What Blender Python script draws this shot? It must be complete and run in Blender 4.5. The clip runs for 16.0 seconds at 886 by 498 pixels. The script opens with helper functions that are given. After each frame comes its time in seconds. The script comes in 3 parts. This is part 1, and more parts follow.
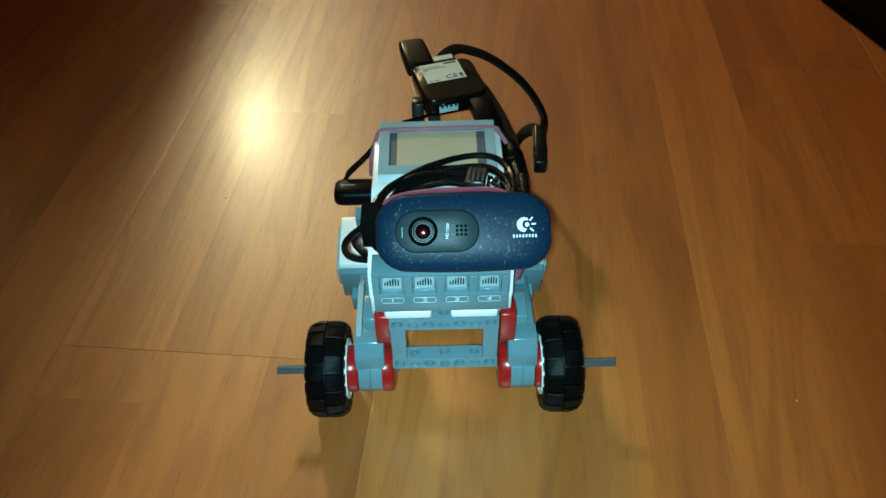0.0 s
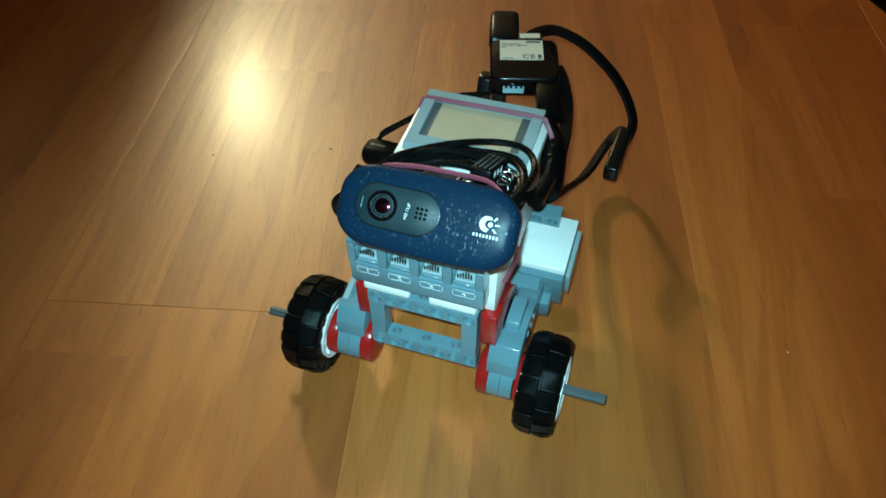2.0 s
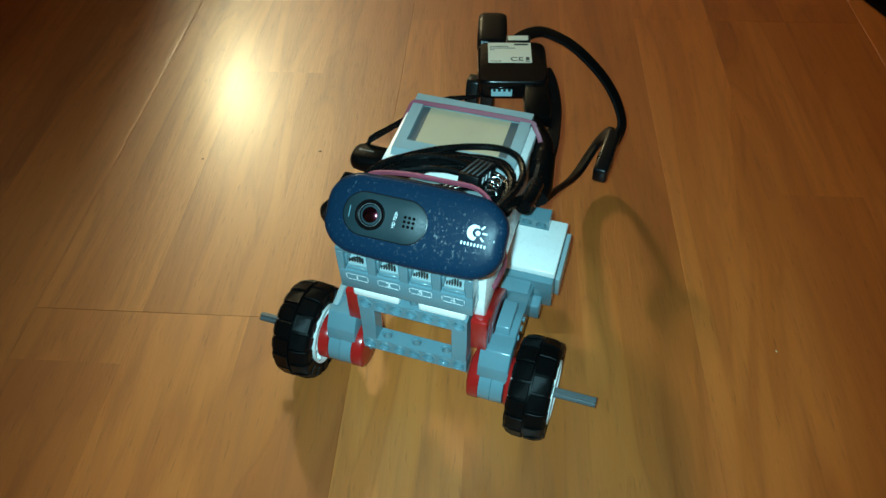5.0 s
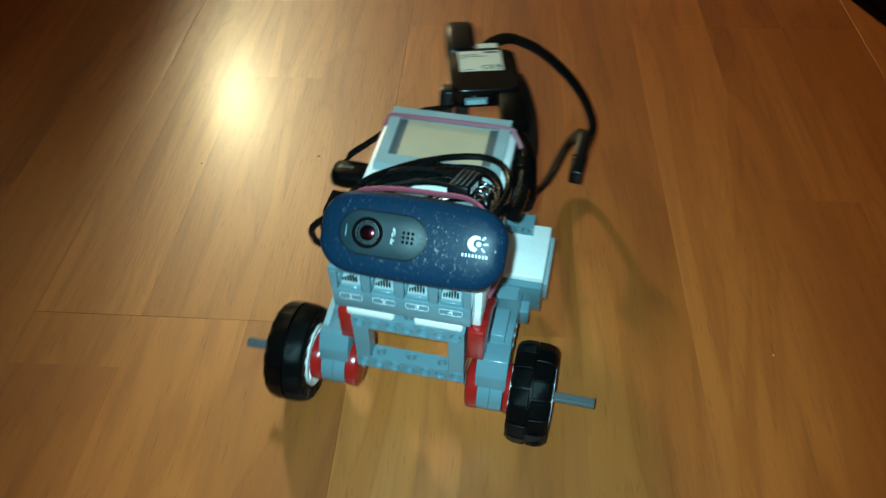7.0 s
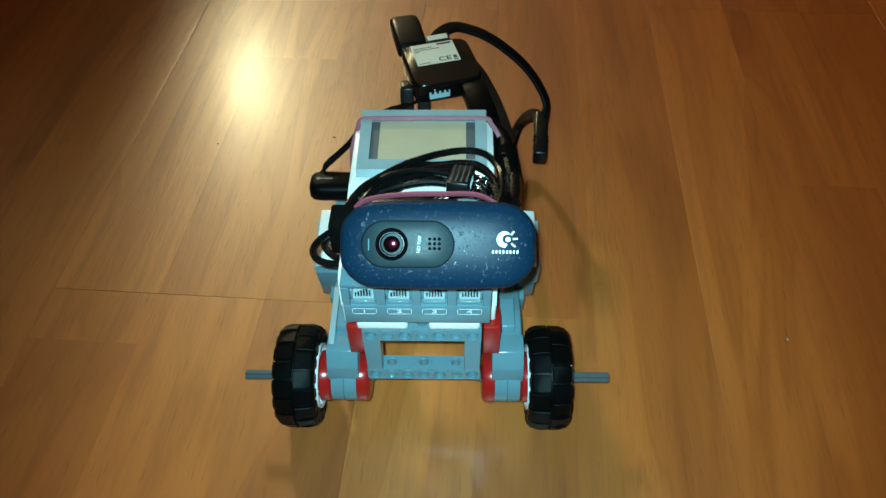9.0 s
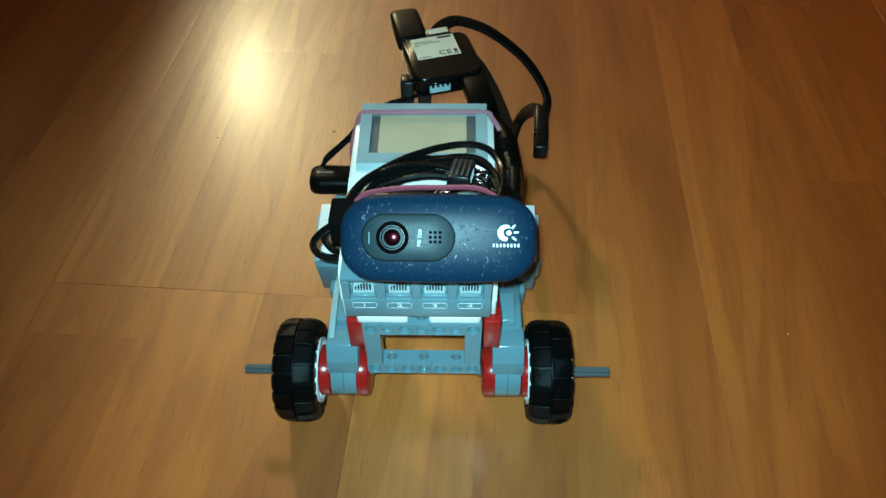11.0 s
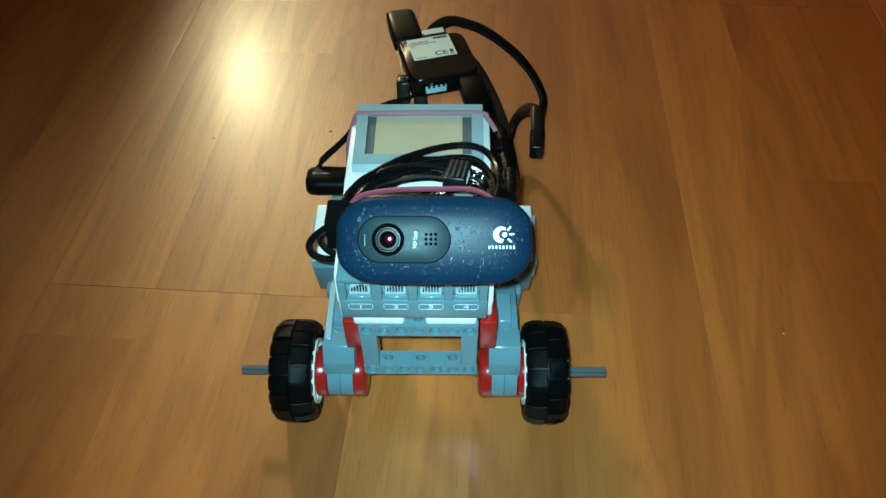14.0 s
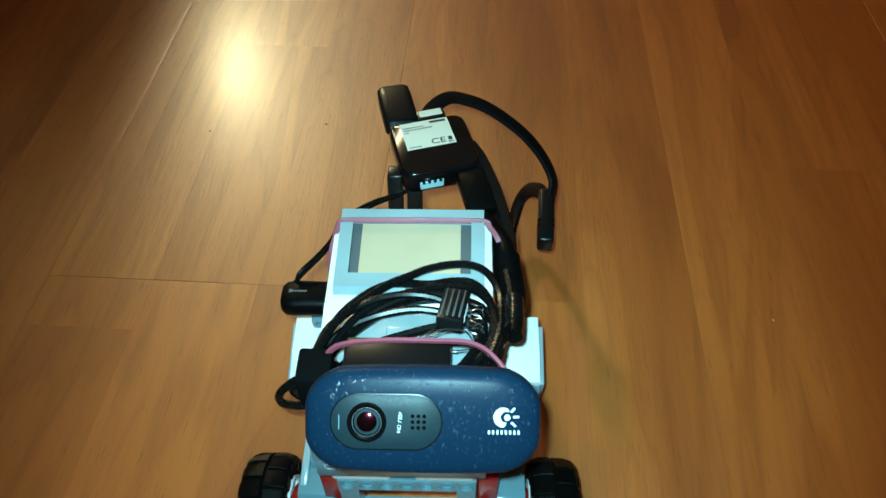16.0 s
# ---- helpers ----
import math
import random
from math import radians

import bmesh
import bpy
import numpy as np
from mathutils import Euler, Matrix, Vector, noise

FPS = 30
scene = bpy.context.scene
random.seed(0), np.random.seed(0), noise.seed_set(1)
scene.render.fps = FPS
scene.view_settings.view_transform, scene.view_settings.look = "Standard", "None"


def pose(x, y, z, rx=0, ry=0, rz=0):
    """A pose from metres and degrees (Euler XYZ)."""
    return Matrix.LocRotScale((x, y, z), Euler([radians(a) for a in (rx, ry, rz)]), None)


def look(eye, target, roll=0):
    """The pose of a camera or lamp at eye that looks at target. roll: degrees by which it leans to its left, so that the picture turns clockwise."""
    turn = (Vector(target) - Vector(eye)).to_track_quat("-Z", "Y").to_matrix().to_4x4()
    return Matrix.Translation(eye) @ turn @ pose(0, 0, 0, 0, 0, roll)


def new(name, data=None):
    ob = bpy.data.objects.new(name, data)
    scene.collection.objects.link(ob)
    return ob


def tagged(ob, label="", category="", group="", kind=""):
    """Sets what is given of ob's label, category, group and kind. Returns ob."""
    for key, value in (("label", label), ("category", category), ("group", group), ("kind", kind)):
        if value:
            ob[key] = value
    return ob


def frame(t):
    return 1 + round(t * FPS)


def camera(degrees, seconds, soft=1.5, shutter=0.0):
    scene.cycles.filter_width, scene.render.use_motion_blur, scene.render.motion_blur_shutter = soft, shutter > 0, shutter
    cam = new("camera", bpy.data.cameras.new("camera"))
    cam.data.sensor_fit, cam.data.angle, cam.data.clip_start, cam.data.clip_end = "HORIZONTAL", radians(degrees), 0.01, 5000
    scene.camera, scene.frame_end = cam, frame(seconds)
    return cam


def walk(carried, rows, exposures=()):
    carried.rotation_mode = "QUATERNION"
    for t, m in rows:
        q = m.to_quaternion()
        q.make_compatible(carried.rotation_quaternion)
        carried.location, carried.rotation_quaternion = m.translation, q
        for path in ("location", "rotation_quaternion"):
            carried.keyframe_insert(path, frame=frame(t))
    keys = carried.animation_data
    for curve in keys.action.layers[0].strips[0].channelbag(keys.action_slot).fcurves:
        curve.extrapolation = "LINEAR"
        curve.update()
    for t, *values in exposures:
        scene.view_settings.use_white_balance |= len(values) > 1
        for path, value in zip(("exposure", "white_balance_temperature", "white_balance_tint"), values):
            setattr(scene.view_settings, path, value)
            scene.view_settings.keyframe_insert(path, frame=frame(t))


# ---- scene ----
cam = camera(59.23, 16.0, shutter=0.9)
walk(cam, [
    (0, pose(0.0150, -0.2085, 0.3594, 45.712, 0.847, 1.393)),
    (0.5, pose(0.0152, -0.2078, 0.3594, 45.600, 0.823, 1.579)),
    (1, pose(0.0149, -0.2089, 0.3590, 45.475, 0.880, 1.389)),
    (1.5, pose(0.0143, -0.2114, 0.3561, 45.074, 0.725, 1.113)),
    (2, pose(0.0168, -0.2150, 0.3466, 43.992, 0.571, 0.977)),
    (2.5, pose(0.0173, -0.2129, 0.3465, 43.223, 0.646, 0.603)),
    (3, pose(0.0185, -0.2130, 0.3478, 42.976, 0.683, 0.376)),
    (3.5, pose(0.0191, -0.2121, 0.3501, 42.944, 0.722, 0.285)),
    (4, pose(0.0192, -0.2109, 0.3494, 43.188, 0.730, 0.294)),
    (6.5, pose(0.0207, -0.2121, 0.3534, 43.745, 0.748, 0.206)),
    (7, pose(0.0202, -0.2131, 0.3512, 43.932, 0.646, 0.229)),
    (7.5, pose(0.0179, -0.2180, 0.3505, 43.689, 0.440, 0.275)),
    (8, pose(0.0172, -0.2182, 0.3523, 43.248, 0.451, 0.799)),
    (8.5, pose(0.0158, -0.2168, 0.3514, 42.992, 0.588, 1.040)),
    (9, pose(0.0166, -0.2164, 0.3507, 42.905, 0.753, 1.085)),
    (11.5, pose(0.0155, -0.2166, 0.3488, 42.429, 0.604, 1.076)),
    (12, pose(0.0148, -0.2168, 0.3483, 42.207, 0.559, 1.057)),
    (12.5, pose(0.0162, -0.2167, 0.3486, 42.162, 0.672, 1.067)),
    (13, pose(0.0168, -0.2170, 0.3487, 42.249, 0.633, 1.043)),
    (13.5, pose(0.0162, -0.2170, 0.3497, 42.423, 0.642, 1.015)),
    (14, pose(0.0168, -0.2156, 0.3506, 42.458, 0.636, 0.883)),
    (14.5, pose(0.0170, -0.2152, 0.3506, 42.429, 0.558, 0.813)),
    (15, pose(0.0164, -0.2157, 0.3498, 42.475, 0.430, 0.885)),
    (15.5, pose(0.0161, -0.2164, 0.3460, 42.692, 0.553, 0.699)),
    (16, pose(0.0172, -0.2220, 0.3533, 42.064, 0.594, 0.427)),
])

# ---- world and lamps ----
world = bpy.data.worlds.new("night")
scene.world = world
world.use_nodes = True
world.node_tree.nodes["Background"].inputs["Color"].default_value = (1.0, 0.72, 0.45, 1)
world.node_tree.nodes["Background"].inputs["Strength"].default_value = 0.001

# the white torch of the hand-held camera, a little to the side of its lens
torch = bpy.data.lights.new("torch", "AREA")
torch.shape, torch.size, torch.energy, torch.color = "DISK", 0.007, 0.42, (0.39, 0.88, 1.0)
torch.spread = radians(74)
new("torch", torch).matrix_world = look((0.008, -0.219, 0.366), (0.012, 0.062, 0.0))

LAMP = Vector((-1.19, 3.36, 2.15))        # the glowing globe lamp


# ---- materials ----
def nodes_of(name):
    m = bpy.data.materials.new(name)
    m.use_nodes = True
    nt = m.node_tree
    return m, nt, nt.nodes["Principled BSDF"]


def add(nt, kind, **values):
    n = nt.nodes.new(kind)
    for k, v in values.items():
        if k in n.inputs:
            n.inputs[k].default_value = v
    return n


def ramp(nt, src, stops):
    r = nt.nodes.new("ShaderNodeValToRGB")
    while len(r.color_ramp.elements) < len(stops):
        r.color_ramp.elements.new(0.5)
    for e, (p, c) in zip(r.color_ramp.elements, stops):
        e.position, e.color = p, (*c, 1)
    nt.links.new(src, r.inputs["Fac"])
    return r.outputs["Color"]


def plastic(name, color, rough=0.3, vary=0.08, bump=0.012, scale=500.0, dust=0.0, metal=0.0, coat=0.0, spec=0.5):
    """Moulded plastic, rubber or metal: colour that varies slowly, fine scuffs in the gloss, a little relief."""
    m, nt, b = nodes_of(name)
    L = nt.links.new
    tc = nt.nodes.new("ShaderNodeTexCoord")
    slow = add(nt, "ShaderNodeTexNoise", Scale=45.0, Detail=3.0)
    fine = add(nt, "ShaderNodeTexNoise", Scale=scale, Detail=4.0, Roughness=0.7)
    L(tc.outputs["Object"], slow.inputs["Vector"])
    L(tc.outputs["Object"], fine.inputs["Vector"])
    lo = tuple(c * (1 - vary) for c in color)
    hi = tuple(min(1, c * (1 + vary)) for c in color)
    col = ramp(nt, slow.outputs["Fac"], [(0.3, lo), (0.7, hi)])
    if dust:
        speck = ramp(nt, fine.outputs["Fac"], [(0.62, (0, 0, 0)), (0.74, (dust, dust, dust))])
        mix = nt.nodes.new("ShaderNodeMixRGB")
        mix.inputs["Color2"].default_value = (0.55, 0.57, 0.58, 1)
        L(speck, mix.inputs["Fac"])
        L(col, mix.inputs["Color1"])
        col = mix.outputs["Color"]
    L(col, b.inputs["Base Color"])
    rr = ramp(nt, fine.outputs["Fac"], [(0.35, (rough * 0.92,) * 3), (0.75, (min(1, rough * 1.15 + 0.01),) * 3)])
    L(rr, b.inputs["Roughness"])
    b.inputs["Metallic"].default_value = metal
    b.inputs["Coat Weight"].default_value = coat
    b.inputs["Coat Roughness"].default_value = 0.10
    b.inputs["Specular IOR Level"].default_value = spec
    bp = add(nt, "ShaderNodeBump", Strength=bump, Distance=0.0004)
    L(fine.outputs["Fac"], bp.inputs["Height"])
    L(bp.outputs["Normal"], b.inputs["Normal"])
    return m


def wood_material():
    """Laminate: three printed strips to a plank, long grain, dark pores, satin lacquer."""
    m, nt, b = nodes_of("laminate_oak")
    L = nt.links.new
    tc = nt.nodes.new("ShaderNodeTexCoord")
    info = nt.nodes.new("ShaderNodeObjectInfo")
    off = nt.nodes.new("ShaderNodeVectorMath")
    off.operation = "MULTIPLY_ADD"
    comb = nt.nodes.new("ShaderNodeCombineXYZ")
    L(info.outputs["Random"], comb.inputs[0])
    L(info.outputs["Random"], comb.inputs[1])
    L(comb.outputs[0], off.inputs[0])
    off.inputs[1].default_value = (0.0, 31.0, 0.0)
    L(tc.outputs["Object"], off.inputs[2])
    sep = nt.nodes.new("ShaderNodeSeparateXYZ")
    L(off.outputs[0], sep.inputs[0])

    def mth(op, a, bb=None, cc=None):
        n = nt.nodes.new("ShaderNodeMath")
        n.operation = op
        for i, v in enumerate((a, bb, cc)):
            if v is None:
                continue
            if isinstance(v, (int, float)):
                n.inputs[i].default_value = v
            else:
                L(v, n.inputs[i])
        return n.outputs[0]

    strip = mth("FLOOR", mth("MULTIPLY", sep.outputs[0], 1 / 0.0634))
    run = mth("FLOOR", mth("ADD", mth("MULTIPLY", sep.outputs[1], 1 / 0.9), mth("MULTIPLY", strip, 0.37)))
    cell = nt.nodes.new("ShaderNodeCombineXYZ")
    L(strip, cell.inputs[0]); L(run, cell.inputs[1]); L(info.outputs["Random"], cell.inputs[2])
    wn = nt.nodes.new("ShaderNodeTexWhiteNoise")
    L(cell.outputs[0], wn.inputs["Vector"])

    # grain runs along y, bent by a slow noise and shifted from strip to strip
    shift = nt.nodes.new("ShaderNodeVectorMath")
    shift.operation = "MULTIPLY_ADD"
    L(wn.outputs["Color"], shift.inputs[0])
    shift.inputs[1].default_value = (3.0, 7.0, 0.0)
    L(off.outputs[0], shift.inputs[2])

    def stretched(sx, sy, scale, detail, rough, dist=0.0):
        mp = nt.nodes.new("ShaderNodeMapping")
        mp.inputs["Scale"].default_value = (sx, sy, 1.0)
        L(shift.outputs[0], mp.inputs["Vector"])
        n = add(nt, "ShaderNodeTexNoise", Scale=scale, Detail=detail, Roughness=rough, Distortion=dist)
        L(mp.outputs[0], n.inputs["Vector"])
        return n.outputs["Fac"]

    broad = stretched(1.0, 0.15, 20.0, 2.0, 0.42, 1.2)
    grain = stretched(1.0, 0.06, 150.0, 5.0, 0.60, 0.5)
    pores = stretched(1.0, 0.10, 620.0, 2.0, 0.5)
    rings = mth("FRACT", mth("MULTIPLY", broad, 6.0))
    figure = ramp(nt, broad, [(0.25, (0.420, 0.105, 0.015)), (0.5, (0.565, 0.155, 0.025)), (0.78, (0.680, 0.208, 0.040))])
    mixg = nt.nodes.new("ShaderNodeMixRGB")
    mixg.blend_type = "MULTIPLY"
    mixg.inputs["Fac"].default_value = 0.42
    L(figure, mixg.inputs["Color1"])
    L(ramp(nt, grain, [(0.28, (0.62, 0.55, 0.48)), (0.50, (1, 1, 1)), (0.75, (1.12, 1.12, 1.08))]), mixg.inputs["Color2"])
    mixr = nt.nodes.new("ShaderNodeMixRGB")
    mixr.blend_type = "MULTIPLY"
    mixr.inputs["Fac"].default_value = 0.50
    L(mixg.outputs[0], mixr.inputs["Color1"])
    L(ramp(nt, rings, [(0.0, (0.72, 0.64, 0.58)), (0.3, (1, 1, 1)), (0.85, (0.95, 0.92, 0.88)), (1.0, (0.74, 0.67, 0.60))]), mixr.inputs["Color2"])
    mixp = nt.nodes.new("ShaderNodeMixRGB")
    mixp.blend_type = "MULTIPLY"
    mixp.inputs["Fac"].default_value = 0.34
    L(mixr.outputs[0], mixp.inputs["Color1"])
    L(ramp(nt, pores, [(0.28, (0.35, 0.28, 0.22)), (0.38, (1, 1, 1))]), mixp.inputs["Color2"])
    tone = nt.nodes.new("ShaderNodeMixRGB")
    tone.blend_type = "MULTIPLY"
    tone.inputs["Fac"].default_value = 1.0
    L(mixp.outputs[0], tone.inputs["Color1"])
    L(ramp(nt, wn.outputs["Value"], [(0.0, (0.86, 0.81, 0.76)), (0.5, (0.98, 0.98, 0.97)), (1.0, (1.08, 1.10, 1.10))]), tone.inputs["Color2"])
    L(tone.outputs[0], b.inputs["Base Color"])
    L(ramp(nt, grain, [(0.3, (0.46,) * 3), (0.7, (0.39,) * 3)]), b.inputs["Roughness"])
    b.inputs["Coat Weight"].default_value = 0.20
    b.inputs["Coat Roughness"].default_value = 0.20
    b.inputs["Specular IOR Level"].default_value = 1.2
    bp = add(nt, "ShaderNodeBump", Strength=0.25, Distance=0.0006)
    hsum = mth("ADD", mth("MULTIPLY", pores, 1.0), mth("MULTIPLY", grain, 0.4))
    L(hsum, bp.inputs["Height"])
    L(bp.outputs["Normal"], b.inputs["Normal"])
    return m


def glowing(name, color, strength):
    m, nt, b = nodes_of(name)
    b.inputs["Base Color"].default_value = (0.9, 0.88, 0.8, 1)
    b.inputs["Emission Color"].default_value = (*color, 1)
    b.inputs["Emission Strength"].default_value = strength
    return m


def lens_material():
    """Dark lens glass, clear front surface; specular tint stands for the torch's red glint."""
    m, nt, b = nodes_of("red_glint_lens")
    b.inputs["Base Color"].default_value = (0.002, 0.0004, 0.0008, 1)
    b.inputs["Roughness"].default_value = 0.20
    b.inputs["Specular IOR Level"].default_value = 0.4
    b.inputs["Specular Tint"].default_value = (1.0, 0.10, 0.22, 1)
    b.inputs["Coat Weight"].default_value = 1.0
    b.inputs["Coat Roughness"].default_value = 0.08
    return m


def scuffed_navy():
    """Glossy navy plastic, worn: pale flecks and short scratches that stand a little rough."""
    m, nt, b = nodes_of("scuffed_navy_plastic")
    L = nt.links.new
    tc = nt.nodes.new("ShaderNodeTexCoord")
    place = add(nt, "ShaderNodeTexNoise", Scale=55.0, Detail=2.0)
    fleck = add(nt, "ShaderNodeTexNoise", Scale=750.0, Detail=5.0, Roughness=0.75)
    mp = nt.nodes.new("ShaderNodeMapping")
    mp.inputs["Rotation"].default_value = (0.3, 0.9, 0.4)
    mp.inputs["Scale"].default_value = (0.9, 0.35, 0.4)
    scratch = add(nt, "ShaderNodeTexNoise", Scale=900.0, Detail=3.0, Roughness=0.6)
    L(tc.outputs["Object"], place.inputs["Vector"])
    L(tc.outputs["Object"], fleck.inputs["Vector"])
    L(tc.outputs["Object"], mp.inputs["Vector"])
    L(mp.outputs[0], scratch.inputs["Vector"])
    worn = ramp(nt, place.outputs["Fac"], [(0.38, (0.35,) * 3), (0.62, (1, 1, 1))])
    spots = ramp(nt, fleck.outputs["Fac"], [(0.59, (0, 0, 0)), (0.69, (1, 1, 1))])
    lines = ramp(nt, scratch.outputs["Fac"], [(0.64, (0, 0, 0)), (0.71, (1, 1, 1))])
    both = nt.nodes.new("ShaderNodeMixRGB")
    both.blend_type = "LIGHTEN"
    both.inputs["Fac"].default_value = 1.0
    L(spots, both.inputs["Color1"])
    L(lines, both.inputs["Color2"])
    mask = nt.nodes.new("ShaderNodeMixRGB")
    mask.blend_type = "MULTIPLY"
    mask.inputs["Fac"].default_value = 1.0
    L(both.outputs[0], mask.inputs["Color1"])
    L(worn, mask.inputs["Color2"])
    col = nt.nodes.new("ShaderNodeMixRGB")
    col.inputs["Color1"].default_value = (0.004, 0.019, 0.042, 1)
    col.inputs["Color2"].default_value = (0.014, 0.038, 0.062, 1)
    L(mask.outputs[0], col.inputs["Fac"])
    L(col.outputs[0], b.inputs["Base Color"])
    L(ramp(nt, mask.outputs[0], [(0.0, (0.32,) * 3), (1.0, (0.40,) * 3)]), b.inputs["Roughness"])
    L(ramp(nt, mask.outputs[0], [(0.0, (0.09,) * 3), (1.0, (1.0,) * 3)]), b.inputs["Specular IOR Level"])
    bp = add(nt, "ShaderNodeBump", Strength=0.18, Distance=0.0003)
    L(both.outputs[0], bp.inputs["Height"])
    L(bp.outputs["Normal"], b.inputs["Normal"])
    return m


WOOD = wood_material()
GREY = plastic("bluish_grey_plastic", (0.136, 0.250, 0.294), 0.17)
LIGHT = plastic("light_grey_plastic", (0.32, 0.41, 0.43), 0.22)
DARKGREY = plastic("dark_grey_plastic", (0.10, 0.11, 0.115), 0.35)
WHITE = plastic("white_plastic", (0.93, 0.90, 0.87), 0.28, vary=0.03)
RED = plastic("red_plastic", (0.42, 0.012, 0.010), 0.2)
RUBBER = plastic("black_rubber", (0.0025, 0.0024, 0.0024), 0.34, vary=0.3, bump=0.35, scale=1500, dust=0.002, spec=0.10)
BLACK = plastic("black_plastic", (0.005, 0.005, 0.0055), 0.30, vary=0.2, spec=0.3)
GLOSSBLACK = plastic("gloss_black_plastic", (0.003, 0.003, 0.0035), 0.18, vary=0.2, spec=0.25)
CABLE = plastic("black_cable_jacket", (0.004, 0.004, 0.004), 0.26, vary=0.2, spec=0.2)
MATBLACK = plastic("matt_black_ribbon", (0.005, 0.004, 0.004), 0.55, vary=0.2, spec=0.12)
NAVY = scuffed_navy()
SLATE = plastic("slate_gloss_plate", (0.010, 0.025, 0.031), 0.46, vary=0.12, scale=900, dust=0.03, spec=0.28)
PRINT = plastic("white_print", (0.80, 0.82, 0.82), 0.45, vary=0.02)
PAPER = plastic("cream_paper_label", (0.82, 0.77, 0.64), 0.55, vary=0.03)
DULL = plastic("dull_black_and_hole_shade", (0.004, 0.004, 0.004), 0.9, spec=0.03)
INK_AND_SHADE = plastic("dark_ink_and_slot_shade", (0.03, 0.03, 0.03), 0.6)
GLASSRED = lens_material()
BAND = plastic("pink_rubber_band", (0.33, 0.065, 0.10), 0.5, vary=0.15)
LCD = plastic("lcd_panel", (0.62, 0.47, 0.31), 0.10, vary=0.05, coat=0.8)
STEEL = plastic("bright_metal", (0.62, 0.63, 0.64), 0.25, metal=1.0)
CYANP = plastic("blue_socket_plastic", (0.35, 0.60, 0.66), 0.35)
WALLM = plastic("wall_paint", (0.20, 0.16, 0.12), 0.8, scale=120, vary=0.05)
DARKWOOD = plastic("dark_stained_wood", (0.005, 0.002, 0.0012), 0.75, vary=0.3, scale=200, spec=0.08)
DIRT = plastic("brown_dirt", (0.10, 0.045, 0.018), 0.8, vary=0.3)
GLOBE = glowing("opal_globe", (1.0, 0.88, 0.50), 212.0)


# ---- mesh helpers (millimetres for the robot) ----
def part(name, bm, material, parent, label="", scale=0.001, smooth=40):
    me = bpy.data.meshes.new(name)
    bmesh.ops.recalc_face_normals(bm, faces=bm.faces)
    bm.transform(Matrix.Scale(scale, 4))
    bm.to_mesh(me)
    bm.free()
    me.materials.append(material)
    if smooth:
        for p in me.polygons:
            p.use_smooth = True
        me.set_sharp_from_angle(angle=radians(smooth))
    ob = new(name, me)
    ob.parent = parent
    if label:
        tagged(ob, label)
    return ob


def box(bm, x0, x1, y0, y1, z0, z1, bevel=0.0, seg=2, m=None):
    t = bmesh.new()
    bmesh.ops.create_cube(t, size=1.0)
    t.transform(Matrix.Translation(((x0 + x1) / 2, (y0 + y1) / 2, (z0 + z1) / 2)) @ Matrix.Diagonal((x1 - x0, y1 - y0, z1 - z0, 1)))
    if bevel:
        bmesh.ops.bevel(t, geom=t.edges[:], offset=bevel, segments=seg, affect="EDGES", profile=0.5)
    join(bm, t, m)


def join(bm, t, m=None):
    if m is not None:
        t.transform(m)
    me = bpy.data.meshes.new("tmp")
    t.to_mesh(me)
    t.free()
    bm.from_mesh(me)
    bpy.data.meshes.remove(me)


def prism(bm, profile, x0, x1, bevel=0.0, m=None):
    """A profile of (y, z) points drawn out along x."""
    t = bmesh.new()
    a = [t.verts.new((x0, y, z)) for y, z in profile]
    b = [t.verts.new((x1, y, z)) for y, z in profile]
    t.faces.new(a)
    t.faces.new(b[::-1])
    for i in range(len(a)):
        j = (i + 1) % len(a)
        t.faces.new((a[i], b[i], b[j], a[j]))
    if bevel:
        bmesh.ops.bevel(t, geom=t.edges[:], offset=bevel, segments=2, affect="EDGES", profile=0.5)
    join(bm, t, m)


def lathe(bm, profile, n=40, m=None, closed=False):
    """(x, r) points turned about the x axis."""
    t = bmesh.new()
    rings = [[t.verts.new((x, r * math.cos(2 * math.pi * k / n), r * math.sin(2 * math.pi * k / n))) for k in range(n)] for x, r in profile]
    last = len(rings) if closed else len(rings) - 1
    for i in range(last):
        p, q = rings[i], rings[(i + 1) % len(rings)]
        for k in range(n):
            t.faces.new((p[k], p[(k + 1) % n], q[(k + 1) % n], q[k]))
    if not closed:
        t.faces.new(rings[0])
        t.faces.new(rings[-1][::-1])
    join(bm, t, m)


def smooth_path(pts, steps=8, closed=False):
    """Catmull-Rom through the points."""
    P = [Vector(p) for p in pts]
    n = len(P)
    out = []
    for i in range(n if closed else n - 1):
        p0 = P[(i - 1) % n] if closed or i else P[0]
        p1, p2 = P[i], P[(i + 1) % n]
        p3 = P[(i + 2) % n] if closed or i + 2 < n else P[-1]
        for s in range(steps):
            u = s / steps
            out.append(0.5 * (2 * p1 + (p2 - p0) * u + (2 * p0 - 5 * p1 + 4 * p2 - p3) * u * u + (3 * p1 - p0 - 3 * p2 + p3) * u ** 3))
    if not closed:
        out.append(P[-1])
    return out


